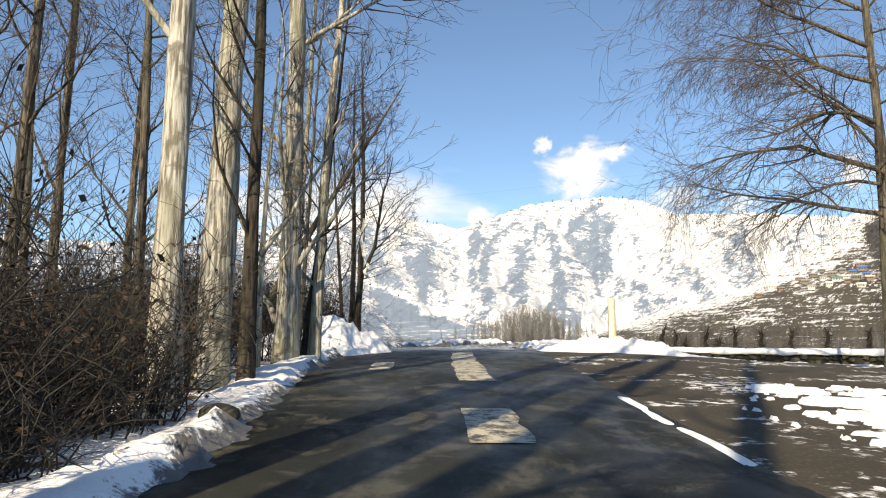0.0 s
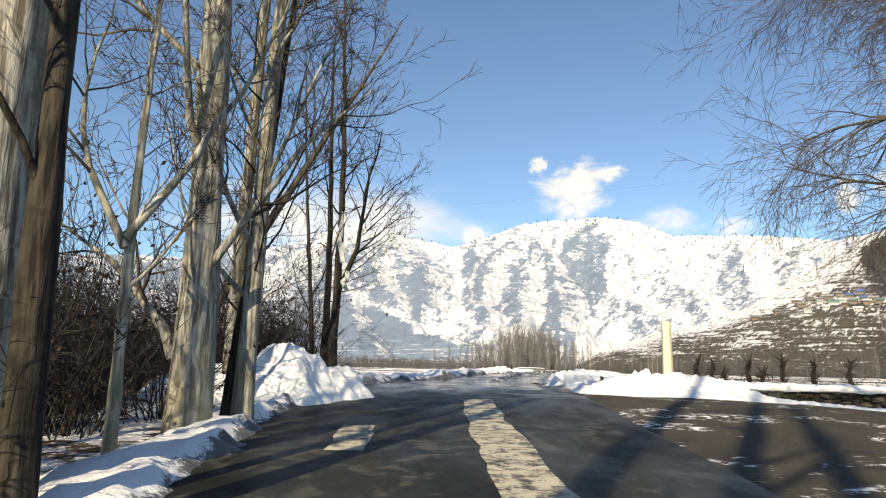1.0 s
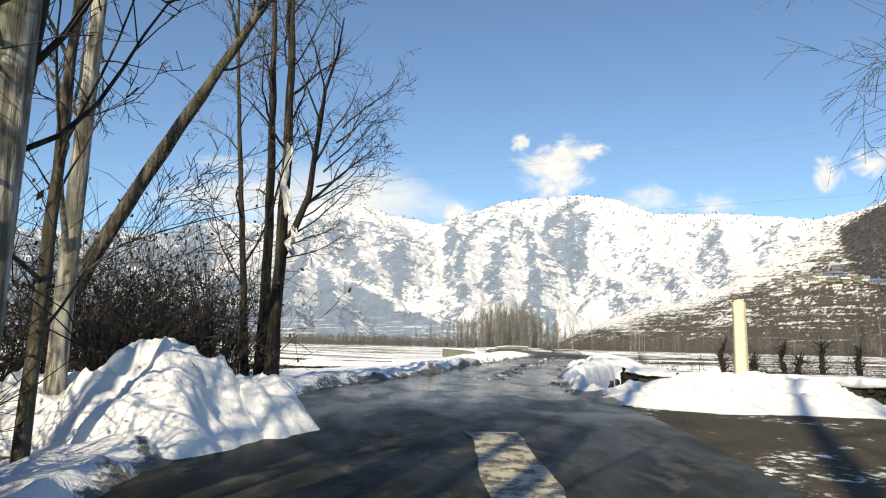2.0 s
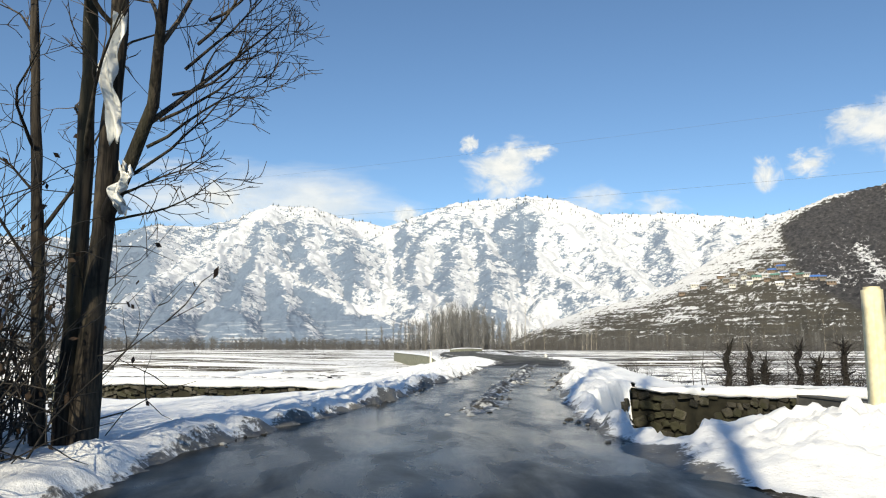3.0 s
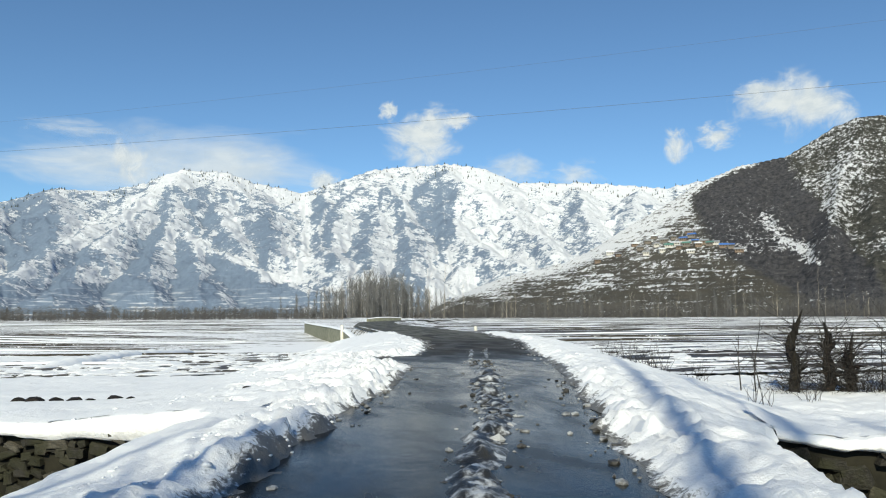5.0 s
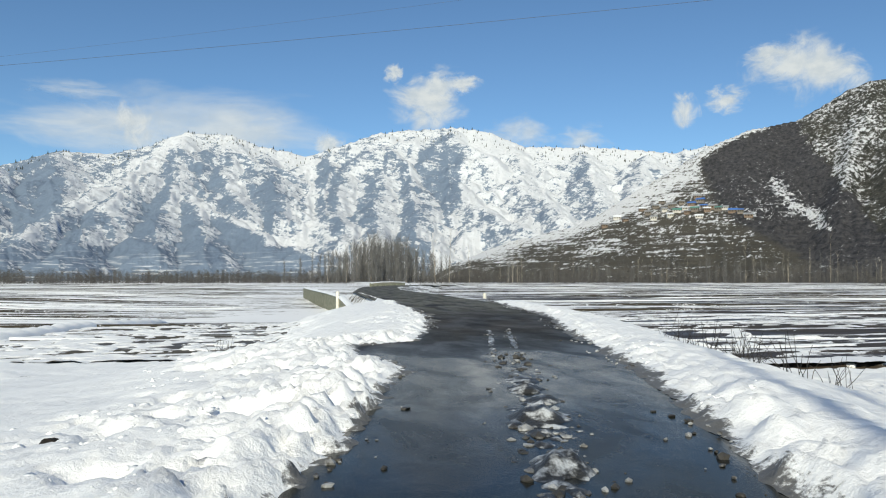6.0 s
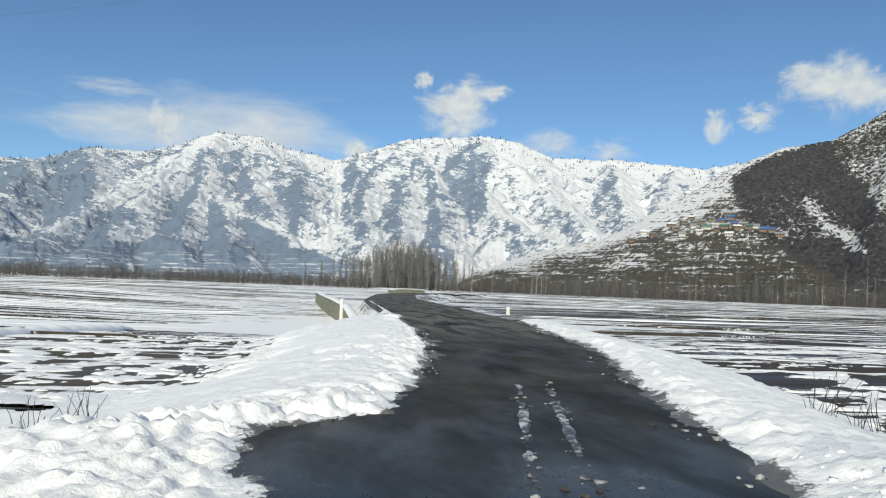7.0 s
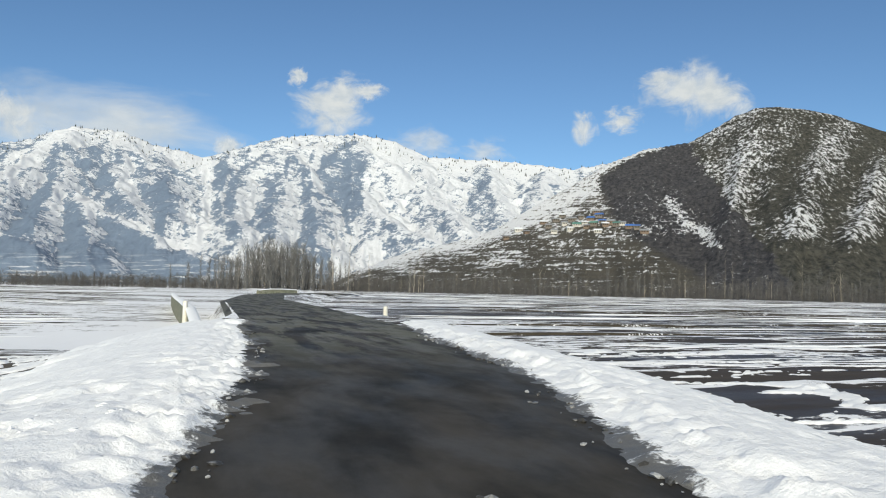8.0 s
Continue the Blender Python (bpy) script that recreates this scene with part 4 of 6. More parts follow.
def bare_tree(m, height, dia, seed, label, bark, lean=(0, 0), fork=0, first=0.25, limbs=16, reach=0.32, twigs=7, droop=0.0, spray=1.0, extra=()):
    """A leafless tree: trunk, limbs, and a crown of fine branches and twigs."""
    rng = random.Random(seed)
    tree = base("bare_tree", m, label, "tree", "roadside trees")
    n = 22
    tr = []
    for i in range(n + 1):
        u = i / n
        tr.append(np.array([lean[0] * u * height + 0.10 * math.sin(u * 5 + seed) * dia * 3, lean[1] * u * height + 0.08 * math.cos(u * 4 + seed * 2) * dia * 3, u * height - 0.3]))
    rad = [dia / 2 * ((1 - i / n) ** 0.8 * 0.95 + 0.05) * (1 + 0.45 * math.exp(-i * 0.9)) for i in range(n + 1)]
    V, F = tubes([(tr, rad)], 14)
    for v in V:
        v += 0.018 * dia * 3 * np.array([math.sin(v[2] * 9 + v[1] * 20), math.cos(v[2] * 7 + v[0] * 20), 0])
    child(mesh_object("trunk", V, F, bark), tree)
    lines, fine = [], []

    def grow(p, d, length, r, level):
        steps = (7, 5, 3, 2)[level]
        pts, dd = wander(p, d, length, steps, 0.13 if level == 0 else 0.17, rng, droop * (1 + level), 0.045 if droop == 0 else 0.0)
        rr = [max(r * (1 - 0.85 * i / steps), 0.0035) for i in range(steps + 1)]
        (lines if level == 0 else fine).append((pts, rr))
        if level >= 3 or length < 0.25:
            return
        count = int((twigs if level == 0 else 4 if level == 1 else 3) * spray)
        for _ in range(count):
            u = rng.uniform(0.2, 1.0)
            i = min(int(u * steps), steps - 1)
            q = pts[i] + (pts[i + 1] - pts[i]) * (u * steps - i)
            t = pts[i + 1] - pts[i]
            t /= np.linalg.norm(t)
            side = np.array([rng.gauss(0, 1), rng.gauss(0, 1), rng.gauss(0, 0.8) - droop * 2])
            side -= t * side.dot(t)
            side /= np.linalg.norm(side) + 1e-6
            d2 = t * rng.uniform(0.6, 1.0) + side * rng.uniform(0.45, 0.85)
            grow(q, d2 / np.linalg.norm(d2), length * rng.uniform(0.3, 0.55), max(rr[i] * 0.55, 0.005), level + 1)

    for k in range(limbs):
        u = first + (0.97 - first) * (k + rng.random()) / limbs
        i = min(int(u * n), n - 1)
        az = rng.uniform(0, 2 * math.pi)
        el = rng.uniform(0.5, 1.1) if droop == 0 else rng.uniform(0.1, 0.7)
        d = np.array([math.cos(az) * math.cos(el), math.sin(az) * math.cos(el), math.sin(el)])
        grow(tr[i], d, height * reach * (1.15 - 0.8 * u) * rng.uniform(0.7, 1.2), rad[i] * rng.uniform(0.25, 0.45), 0)
    for p, d, length, r in extra:
        grow(np.array(p, float), np.array(d, float), length, r, 0)
    for line in lines:
        V, F = tubes([line], 7)
        child(mesh_object("limb", V, F, bark), tree)
    V, F = tubes(fine, 3)
    tagged(child(mesh_object("twig_spray", V, F, M_TWIG), tree), kind="stuff")
    return tree


def gz(x, y):
    return float(ground_z(np.array(float(x)), np.array(float(y))))


def at(x, y, rz=0.0, dz=-0.05):
    return pose(x, y, gz(x, y) + dz, 0, 0, rz)


PALE = "tall leafless poplar with pale scarred trunk beside the road"
DARK = "slender leafless willow with dark trunk beside the road"
bare_tree(at(-1.85, 8.0), 25, 0.33, 11, PALE, M_BARK_PALE, (-0.016, 0.01), first=0.16, limbs=15, reach=0.17)
bare_tree(at(-2.16, 10.55), 26, 0.46, 12, "thick leafless poplar with furrowed pale trunk beside the road", M_BARK_PALE, (-0.006, 0.0), first=0.22, limbs=15, reach=0.15)
bare_tree(at(-1.95, 14.4), 25, 0.42, 13, PALE, M_BARK_PALE, (-0.004, 0.0), first=0.14, limbs=16, reach=0.16,
          extra=(((-0.15, 0, 0.9), (-0.42, -0.1, 0.9), 2.6, 0.07), ((0.15, 0, 1.9), (0.5, -0.1, 0.85), 3.2, 0.06)))
bare_tree(at(-1.70, 10.3), 13, 0.23, 14, DARK, M_BARK_DARK_SHADED, (0.02, 0.0), first=0.2, limbs=13, reach=0.2)
bare_tree(at(-2.05, 12.6), 7, 0.13, 15, "thin forked leafless sapling with yellowish bark beside the road", M_BARK_PALE, (0.03, 0.02), first=0.25, limbs=11, reach=0.25,
          extra=(((0.02, 0, 2.0), (-0.55, 0.0, 0.8), 3.0, 0.045), ((0.02, 0, 2.1), (0.42, 0.1, 0.9), 3.4, 0.05)))
bare_tree(at(-1.42, 15.1), 14, 0.25, 16, "slender leafless willow with mottled forked trunk beside the road", M_BARK_PALE, (0.045, 0.0), first=0.12, limbs=16, reach=0.22)
bare_tree(at(-1.72, 15.4), 11, 0.14, 24, DARK, M_BARK_DARK_SHADED, (0.09, 0.0), first=0.15, limbs=13, reach=0.22)
bare_tree(at(-2.5, 18.6), 15, 0.2, 17, PALE, M_BARK_PALE, (0.02, 0.0), first=0.15, limbs=15, reach=0.2)
bare_tree(at(-2.2, 17.2), 10, 0.12, 26, DARK, M_BARK_DARK, (0.05, 0.0), first=0.12, limbs=14, reach=0.24)
FORK = [((0.28 + 0.10 * k, 0.04 * k, 2.75 + 0.28 * k), (0.72 + 0.05 * (k % 3), 0.25 * math.sin(k * 2.4), 0.32 + 0.09 * k), 1.55 - 0.03 * k, 0.018) for k in range(8)]
bare_tree(at(-1.48, 24.2), 11, 0.24, 18, "leafless roadside tree with dark forked trunk and fine branches", M_BARK_DARK_SHADED, (-0.004, 0.0), first=0.42, limbs=14, reach=0.22, twigs=9, spray=0.95,
          extra=[((0.04, 0, 2.3), (0.36, 0.0, 0.93), 4.2, 0.075), ((0.02, 0, 2.5), (0.8, -0.3, 0.25), 1.3, 0.016), ((0.1, 0, 2.3), (0.85, 0.1, 0.2), 1.2, 0.015)] + FORK)
bare_tree(at(-1.78, 24.35), 10, 0.21, 19, "leafless roadside tree with dark trunk and spreading fine branches", M_BARK_DARK_SHADED, (0.004, 0.0), first=0.3, limbs=13, reach=0.22, twigs=8, spray=0.8)
bare_tree(at(-2.02, 24.5), 9, 0.14, 20, DARK, M_BARK_DARK_SHADED, (-0.06, 0.0), first=0.2, limbs=12, reach=0.22, spray=0.8)
bare_tree(at(-4.75, 21.5), 8.5, 0.28, 22, "leaning leafless willow with thick dark trunk", M_BARK_DARK, (0.56, 0.0), first=0.6, limbs=12, reach=0.22)


def torn_sheet(x, y, z0, z1, w, seed):
    """A strip of plastic caught in the branches, creased and frayed."""
    V, F = [], []
    n, m = 24, 6
    for i in range(n + 1):
        u = i / n
        for k in range(m + 1):
            v = k / m - 0.5
            ww = w * (1 - 0.45 * abs(u - 0.45)) * (1 + 0.25 * math.sin(u * 23 + seed) * (v > 0.3))
            V.append((x + v * ww + 0.05 * math.sin(u * 7 + seed), y + 0.05 * math.sin(v * 9 + u * 15 + seed), z0 + (z1 - z0) * u + 0.05 * math.sin(v * 14 + seed) * (u < 0.1 or u > 0.9)))
    for i in range(n):
        for k in range(m):
            p = i * (m + 1) + k
            F.append((p, p + 1, p + m + 2, p + m + 1))
    ob = mesh_object("plastic_sheet", V, F, M_PLASTIC)
    thick = ob.modifiers.new("thickness", "SOLIDIFY")
    thick.thickness = 0.006
    return tagged(ob, "torn white plastic sheet caught on a tree trunk", "plastic sheet")


torn_sheet(-1.38, 24.0, 2.65, 3.9, 0.15, 1)
torn_sheet(-1.24, 23.98, 1.98, 2.42, 0.13, 2)
BACKDROP_TREE = bare_tree(at(-5.5, 15.5), 15, 0.2, 23, "slim leafless tree deeper in the roadside grove", M_BARK_DARK, (0.01, 0.0), first=0.12, limbs=16, reach=0.2)
GROVE = [(-4.6, 9.5), (-6.5, 11.5), (-4.2, 12.6), (-7.6, 15.2), (-9.5, 14.0), (-12, 17), (-5.5, 4.0), (-6.8, 6.3), (-8.8, 10.5), (-6.0, 13.4), (-5.2, 6.2), (-7.9, 8.1)]
for k, (x, y) in enumerate(GROVE):
    copy_thing(BACKDROP_TREE, at(x, y, k * 77) @ Matrix.Diagonal((1, 1, 0.8 + 0.07 * (k % 5), 1)))
# the row goes on behind
for k, (x, y) in enumerate([(-2.3, 0.4), (-2.6, -3.0), (-3.2, -6.2), (-2.7, -9.5)]):
    t = bare_tree(at(x, y), 25, 0.56, 40 + k, PALE, M_BARK_PALE, (0, 0), first=0.3, limbs=10, reach=0.16, twigs=5, spray=0.8)

bare_tree(at(12.8, 18.8), 14.5, 0.40, 31, "large leafless tree with drooping fine twigs beside the dirt verge", M_BARK_DARK, (-0.025, 0.0), first=0.28, limbs=20, reach=0.44, twigs=13, droop=0.045, spray=1.55,
          extra=(((-0.1, 0, 4.0), (-0.75, 0.6, 0.12), 5.2, 0.07), ((-0.15, 0, 5.2), (-0.9, 0.2, 0.3), 5.0, 0.08), ((-0.2, 0, 6.5), (-0.85, -0.2, 0.4), 4.6, 0.07), ((-0.2, 0, 7.6), (-0.8, 0.4, 0.4), 4.5, 0.07), ((-0.25, 0, 8.6), (-0.85, -0.1, 0.35), 5.0, 0.07), ((-0.3, 0, 9.6), (-0.8, 0.3, 0.4), 4.5, 0.06), ((-0.1, 0, 4.8), (-0.8, 0.5, 0.0), 4.0, 0.05)))


WEEDS = ((9.25, 34.05), (9.5, 33.95), (12.0, 48.1), (11.5, 46.5), (11.15, 45.0), (11.0, 44.3), (2.55, 48.4), (12.0, 49.0), (2.5, 50.2), (10.4, 42.5), (10.7, 39.5), (12.6, 47.0), (11.9, 43.6), (12.8, 41.0))
CLODS = ((-3.75, 42.9, 0.11), (-3.4, 42.4, 0.14), (-3.3, 43.0, 0.1), (-1.5, 40.9, 0.11), (-1.15, 40.5, 0.15), (-0.95, 40.9, 0.11), (-0.55, 40.4, 0.13), (-0.3, 40.2, 0.09),
         (0.05, 40.3, 0.13), (0.32, 40.1, 0.08), (2.06, 39.4, 0.07), (5.2, 30.9, 0.07))


# ---------------------------------------------------------------- thickets
def thicket(m, seed, height, spread_r, leaves, label, group="roadside thickets"):
    rng = random.Random(seed)
    bush = base("thicket_bush", m, label, "bush", group)
    stems, LV, LF = [], [], []
    for _ in range(46):
        a, r = rng.uniform(0, 6.28), rng.uniform(0, spread_r * 0.6)
        p = (r * math.cos(a), r * math.sin(a), -0.05)
        d = np.array([math.cos(a) * 0.35 + rng.gauss(0, .3), math.sin(a) * 0.35 + rng.gauss(0, .3), 1.0])
        L = height * rng.uniform(0.5, 1.05)
        pts, dd = wander(p, d / np.linalg.norm(d), L, 6, 0.16, rng)
        stems.append((pts, [max(0.012 * (1 - i / 6.5), 0.003) for i in range(7)]))
        for _ in range(5):
            i = rng.randrange(1, 6)
            q = pts[i]
            d2 = np.array([rng.gauss(0, 1), rng.gauss(0, 1), rng.gauss(0.5, 0.6)])
            t, _d = wander(q, d2 / np.linalg.norm(d2), L * rng.uniform(0.2, 0.45), 3, 0.2, rng)
            stems.append((t, [0.006, 0.005, 0.004, 0.002]))
            for _ in range(leaves):
                c = t[rng.randrange(1, 4)] + np.array([rng.gauss(0, .03), rng.gauss(0, .03), rng.gauss(0, .03)])
                u = np.array([rng.gauss(0, 1) for _ in range(3)])
                u *= rng.uniform(0.025, 0.05) / np.linalg.norm(u)
                w = np.cross(u, np.array([rng.gauss(0, 1) for _ in range(3)]))
                w *= 0.022 / (np.linalg.norm(w) + 1e-6)
                b = len(LV)
                LV.extend([c - u, c + w, c + u, c - w])
                LF.append((b, b + 1, b + 2, b + 3))
    V, F = tubes(stems, 3)
    tagged(child(mesh_object("stem_tangle", V, F, M_BRUSH), bush), kind="stuff")
    if LV:
        tagged(child(mesh_object("dry_foliage", LV, LF, M_LEAF), bush), kind="stuff")
    return bush


bushes = [thicket(at(-2.4, 6.6), 101, 1.8, 0.8, 1, "tangled thorny thicket with few russet leaves on snow"),
          thicket(at(-2.9, 10.6), 102, 2.0, 0.9, 1, "tangled thorny thicket with few russet leaves on snow"),
          thicket(at(-2.7, 15.9), 103, 2.6, 0.8, 1, "tangled bare thicket under roadside trees")]
rng = random.Random(5)
for k in range(54):
    y = -1 + 24.5 * (k + rng.random()) / 54
    x = float(road_l(y)) - rng.uniform(1.6, 4.6)
    copy_thing(bushes[k % 3], at(x, y, rng.uniform(0, 360)) @ Matrix.Diagonal((1, 1, rng.uniform(0.85, 1.45), 1)))
for k, (x, y) in enumerate(((-1.9, 4.7), (-2.3, 3.7), (-2.6, 5.3), (-2.0, 6.3), (-2.9, 4.4), (-1.85, 7.1), (-2.2, 2.6), (-3.0, 6.4))):
    copy_thing(bushes[k % 3], at(x, y, k * 61) @ Matrix.Diagonal((0.9, 0.9, 0.8 + 0.1 * (k % 4), 1)))
for k, (x, y) in enumerate(((-2.6, 22.6), (-3.3, 23.4), (-4.2, 22.8), (-3.7, 24.4), (-5.0, 24.0), (-2.2, 22.9), (-4.7, 25.0), (-2.9, 24.0), (-2.55, 24.9), (-3.2, 25.2))):
    copy_thing(bushes[2 - k % 2], at(x, y, x * 90) @ Matrix.Diagonal((1, 1, 1.15 + 0.12 * (k % 3), 1)))


# dry weeds that stand out of the snow
def weed(m, seed):
    rng = random.Random(seed)
    w = base("dry_weed", m, "dry brown weed stalks standing out of the snow", "weed", "weeds on the banks")
    st = []
    for _ in range(14):
        d = np.array([rng.gauss(0, .35), rng.gauss(0, .35), 1.0])
        pts, _d = wander((rng.gauss(0, .12), rng.gauss(0, .12), -0.1), d / np.linalg.norm(d), rng.uniform(0.35, 0.8), 4, 0.12, rng)
        st.append((pts, [0.006, 0.005, 0.005, 0.004, 0.003]))
    V, F = tubes(st, 3)
    tagged(child(mesh_object("stalk_tuft", V, F, M_BRUSH), w), kind="stuff")
    return w


weeds = [weed(at(WEEDS[0][0], WEEDS[0][1], 0, 0.1), 1), weed(at(WEEDS[1][0], WEEDS[1][1], 0, 0.1), 2)]
for k, (x, y) in enumerate(WEEDS[2:]):
    copy_thing(weeds[k % 2], at(x, y, k * 70, 0.1))


def clod(x, y, r, seed, label="dark frozen clod of earth on snow", dz=0.12, mat=M_STUMP):
    rng = random.Random(seed)
    bm = bmesh.new()
    bmesh.ops.create_icosphere(bm, subdivisions=2, radius=r)
    for v in bm.verts:
        v.co *= 1 + 0.3 * noise.noise(v.co * (2.5 / r) + Vector((seed, 0, 0)))
        v.co.z *= 0.6
    me = bpy.data.meshes.new("earth_clod")
    bm.to_mesh(me)
    bm.free()
    me.materials.append(mat)
    ob = new("earth_clod", me)
    ob.matrix_world = at(x, y, rng.uniform(0, 360), dz)
    return tagged(ob, label, "clod", "clods on the bank")


for k, (x, y, r) in enumerate(CLODS):
    clod(x, y, r, k)
clod(-0.98, 6.7, 0.2, 50, "grey boulder half buried in the snow bank", 0.12, M_STONE)


# ---------------------------------------------------------------- pollard willows by the canal
def pollard(m, seed, h, label="gnarled dark pollard willow stump standing in snow"):
    rng = random.Random(seed)
    t = base("pollard_willow", m, label, "tree", "pollards along the bank")
    pts = [np.array([0.03 * math.sin(i * 0.9 + seed) * i / 4, 0.03 * math.cos(i + seed), -0.15 + h * i / 12]) for i in range(13)]
    rad = [0.19 if i == 0 else rng.uniform(0.085, 0.155) * (1 - 0.025 * i) for i in range(12)] + [0.05]
    V, F = tubes([(pts, rad)], 9)
    for v in V:
        v += np.array([rng.gauss(0, 0.024), rng.gauss(0, 0.024), rng.gauss(0, 0.03)])
    child(mesh_object("trunk", V, F, M_STUMP, False), t)
    for _ in range(7):
        i = rng.randrange(3, 13)
        d = np.array([rng.gauss(0, 1), rng.gauss(0, 1), rng.uniform(0.2, 1.2)])
        p, _d = wander(pts[i], d / np.linalg.norm(d), rng.uniform(0.12, 0.4), 4, 0.2, rng)
        V, F = tubes([(p, [0.05, 0.042, 0.036, 0.03, 0.010])], 6)
        child(mesh_object("stub", V, F, M_STUMP, False), t)
    for _ in range(3):                                   # splintered crown
        d = np.array([rng.gauss(0, 0.35), rng.gauss(0, 0.35), 1.0])
        p, _d = wander(pts[rng.randrange(10, 13)], d / np.linalg.norm(d), rng.uniform(0.25, 0.5), 3, 0.12, rng)
        V, F = tubes([(p, [0.055, 0.04, 0.025, 0.006])], 5)
        child(mesh_object("stub", V, F, M_STUMP, False), t)
    shoots = []
    for _ in range(150):
        p = pts[rng.randrange(0, 13)]
        d = np.array([rng.gauss(0, 1.0), rng.gauss(0, 1.0), rng.uniform(-0.3, 1.3)])
        q, _d = wander(p, d / np.linalg.norm(d), rng.uniform(0.4, 1.2), 5, 0.18, rng)
        shoots.append((q, [0.010, 0.009, 0.008, 0.006, 0.005, 0.003]))
    V, F = tubes(shoots, 3)
    tagged(child(mesh_object("shoot_spray", V, F, M_BRUSH), t), kind="stuff")
    return t


for k, (x, y, h) in enumerate([(14.1, 42.9, 1.5), (14.75, 42.6, 1.35), (15.3, 42.6, 1.0), (16.4, 42.3, 1.45), (17.0, 42.2, 1.0), (17.9, 42.0, 1.5), (19.2, 41.6, 1.3), (20.6, 41.0, 1.5), (22.3, 40.5, 1.4), (24.2, 39.8, 1.5), (26.5, 39.0, 1.3)]):
    pollard(at(x - 0.22, y, k * 50), 60 + k, h * 1.18)


def sapling(m, seed, h):
    """A thin bare shoot with a few twigs."""
    rng = random.Random(seed)
    ob = base("bare_sapling", m, "thin bare sapling standing out of the snow", "sapling", "saplings on the bank")
    stem, _d = wander((0, 0, -0.1), (rng.gauss(0, 0.06), rng.gauss(0, 0.06), 1), h, 7, 0.05, rng)
    V, F = tubes([(stem, [0.020 - 0.0022 * i for i in range(8)])], 5)
    child(mesh_object("stem", V, F, M_BRUSH), ob)
    twigs = []
    for _ in range(7):
        d = np.array([rng.gauss(0, 0.7), rng.gauss(0, 0.7), 1.0])
        q, _d = wander(stem[rng.randrange(2, 7)], d / np.linalg.norm(d), h * rng.uniform(0.15, 0.35), 3, 0.12, rng)
        twigs.append((q, [0.007, 0.006, 0.004, 0.002]))
    V, F = tubes(twigs, 3)
    tagged(child(mesh_object("twig_spray", V, F, M_BRUSH), ob), kind="stuff")
    return ob


for k, (x, y, h) in enumerate(((12.75, 43.2, 1.5), (12.95, 43.0, 1.9), (13.35, 43.3, 1.3), (15.9, 42.6, 1.7), (17.4, 42.4, 1.5), (18.6, 42.0, 1.9))):
    sapling(at(x, y), 210 + k, h)
for k in range(16):
    copy_thing(bushes[k % 3], at(13.8 + k * 0.62, 42.9 - k * 0.19 + 0.3 * math.sin(k * 2.0), k * 47) @ Matrix.Diagonal((0.7, 0.7, 0.38 + 0.05 * (k % 4), 1)))


# ---------------------------------------------------------------- far trees
def far_wood(name, spots, seed, label, mat, count=34):
    """Far leafless trees as bundles of tapering slivers."""
    rng = random.Random(seed)
    V, F = [], []
    for x, y, h, w in spots:
        for k in range(count):
            a, r = rng.uniform(0, 6.28), max(w, 0.13 * h) * rng.uniform(0.4, 1.0)
            if k == 0:
                b, t, q = (x, y, FIELD - 0.5), (x + rng.gauss(0, 0.04) * h, y, FIELD + h * rng.uniform(0.6, 1.0)), 0.003 * h + 0.05
            else:
                hb = h * (rng.uniform(0.02, 0.3) if k % 3 == 0 else rng.uniform(0.25, 0.85))
                b = (x, y, FIELD + hb)
                t = (x + r * math.cos(a), y + r * math.sin(a), FIELD + min(hb + h * rng.uniform(0.05, 0.26), h * 1.02))
                q = 0.075
            n = len(V)
            V.extend([(b[0] - q, b[1], b[2]), (b[0] + q, b[1], b[2]), (b[0], b[1] + q, b[2]), t])
            F.extend([(n, n + 1, n + 3), (n + 1, n + 2, n + 3), (n + 2, n, n + 3)])
    return tagged(mesh_object(name, V, F, mat, False), label, "trees", kind="stuff")


def polar(az, d):
    return 2.3 + d * math.sin(radians(az)), 26 + d * math.cos(radians(az))


rng = random.Random(77)
far_wood("far_hedge", [(*polar(rng.uniform(-45, 6), rng.uniform(400, 540)), rng.uniform(4, 8.5), rng.uniform(2, 5)) for _ in range(1900)], 1, "distant brown belt of leafless orchard trees", M_HEDGE, 34)
far_wood("far_shrubs", [(*polar(rng.uniform(-45, 66), rng.uniform(385, 480)), rng.uniform(2.2, 5.0), rng.uniform(2, 5)) for _ in range(2600)], 6, "distant low dark shrubs along the fields", M_HEDGE, 14)
spots = []
for _ in range(230):
    az = rng.gauss(7.3, 2.1)
    tall = math.exp(-((az - 7.2) / 3.1) ** 2)
    spots.append((*polar(az, rng.uniform(385, 470)), rng.uniform(12, 17) + rng.uniform(2, 15) * tall, rng.uniform(1.5, 3.2)))
far_wood("far_grove", spots, 2, "distant dense grove of leafless willows", M_FAR, 60)
far_wood("far_belt", [(*polar(rng.uniform(8, 66), rng.uniform(390, 540)), rng.uniform(5, 13), rng.uniform(2.2, 4.5)) for _ in range(1500)], 3, "distant brown belt of leafless trees below a hill", M_HEDGE, 30)
far_wood("far_brush", [(*polar(rng.uniform(3, 66), rng.uniform(395, 470)), rng.uniform(9, 22) * rng.uniform(0.6, 1), rng.uniform(1.0, 2.0)) for _ in range(260)], 5, "distant slim leafless trees above a brown belt", M_FAR, 22)
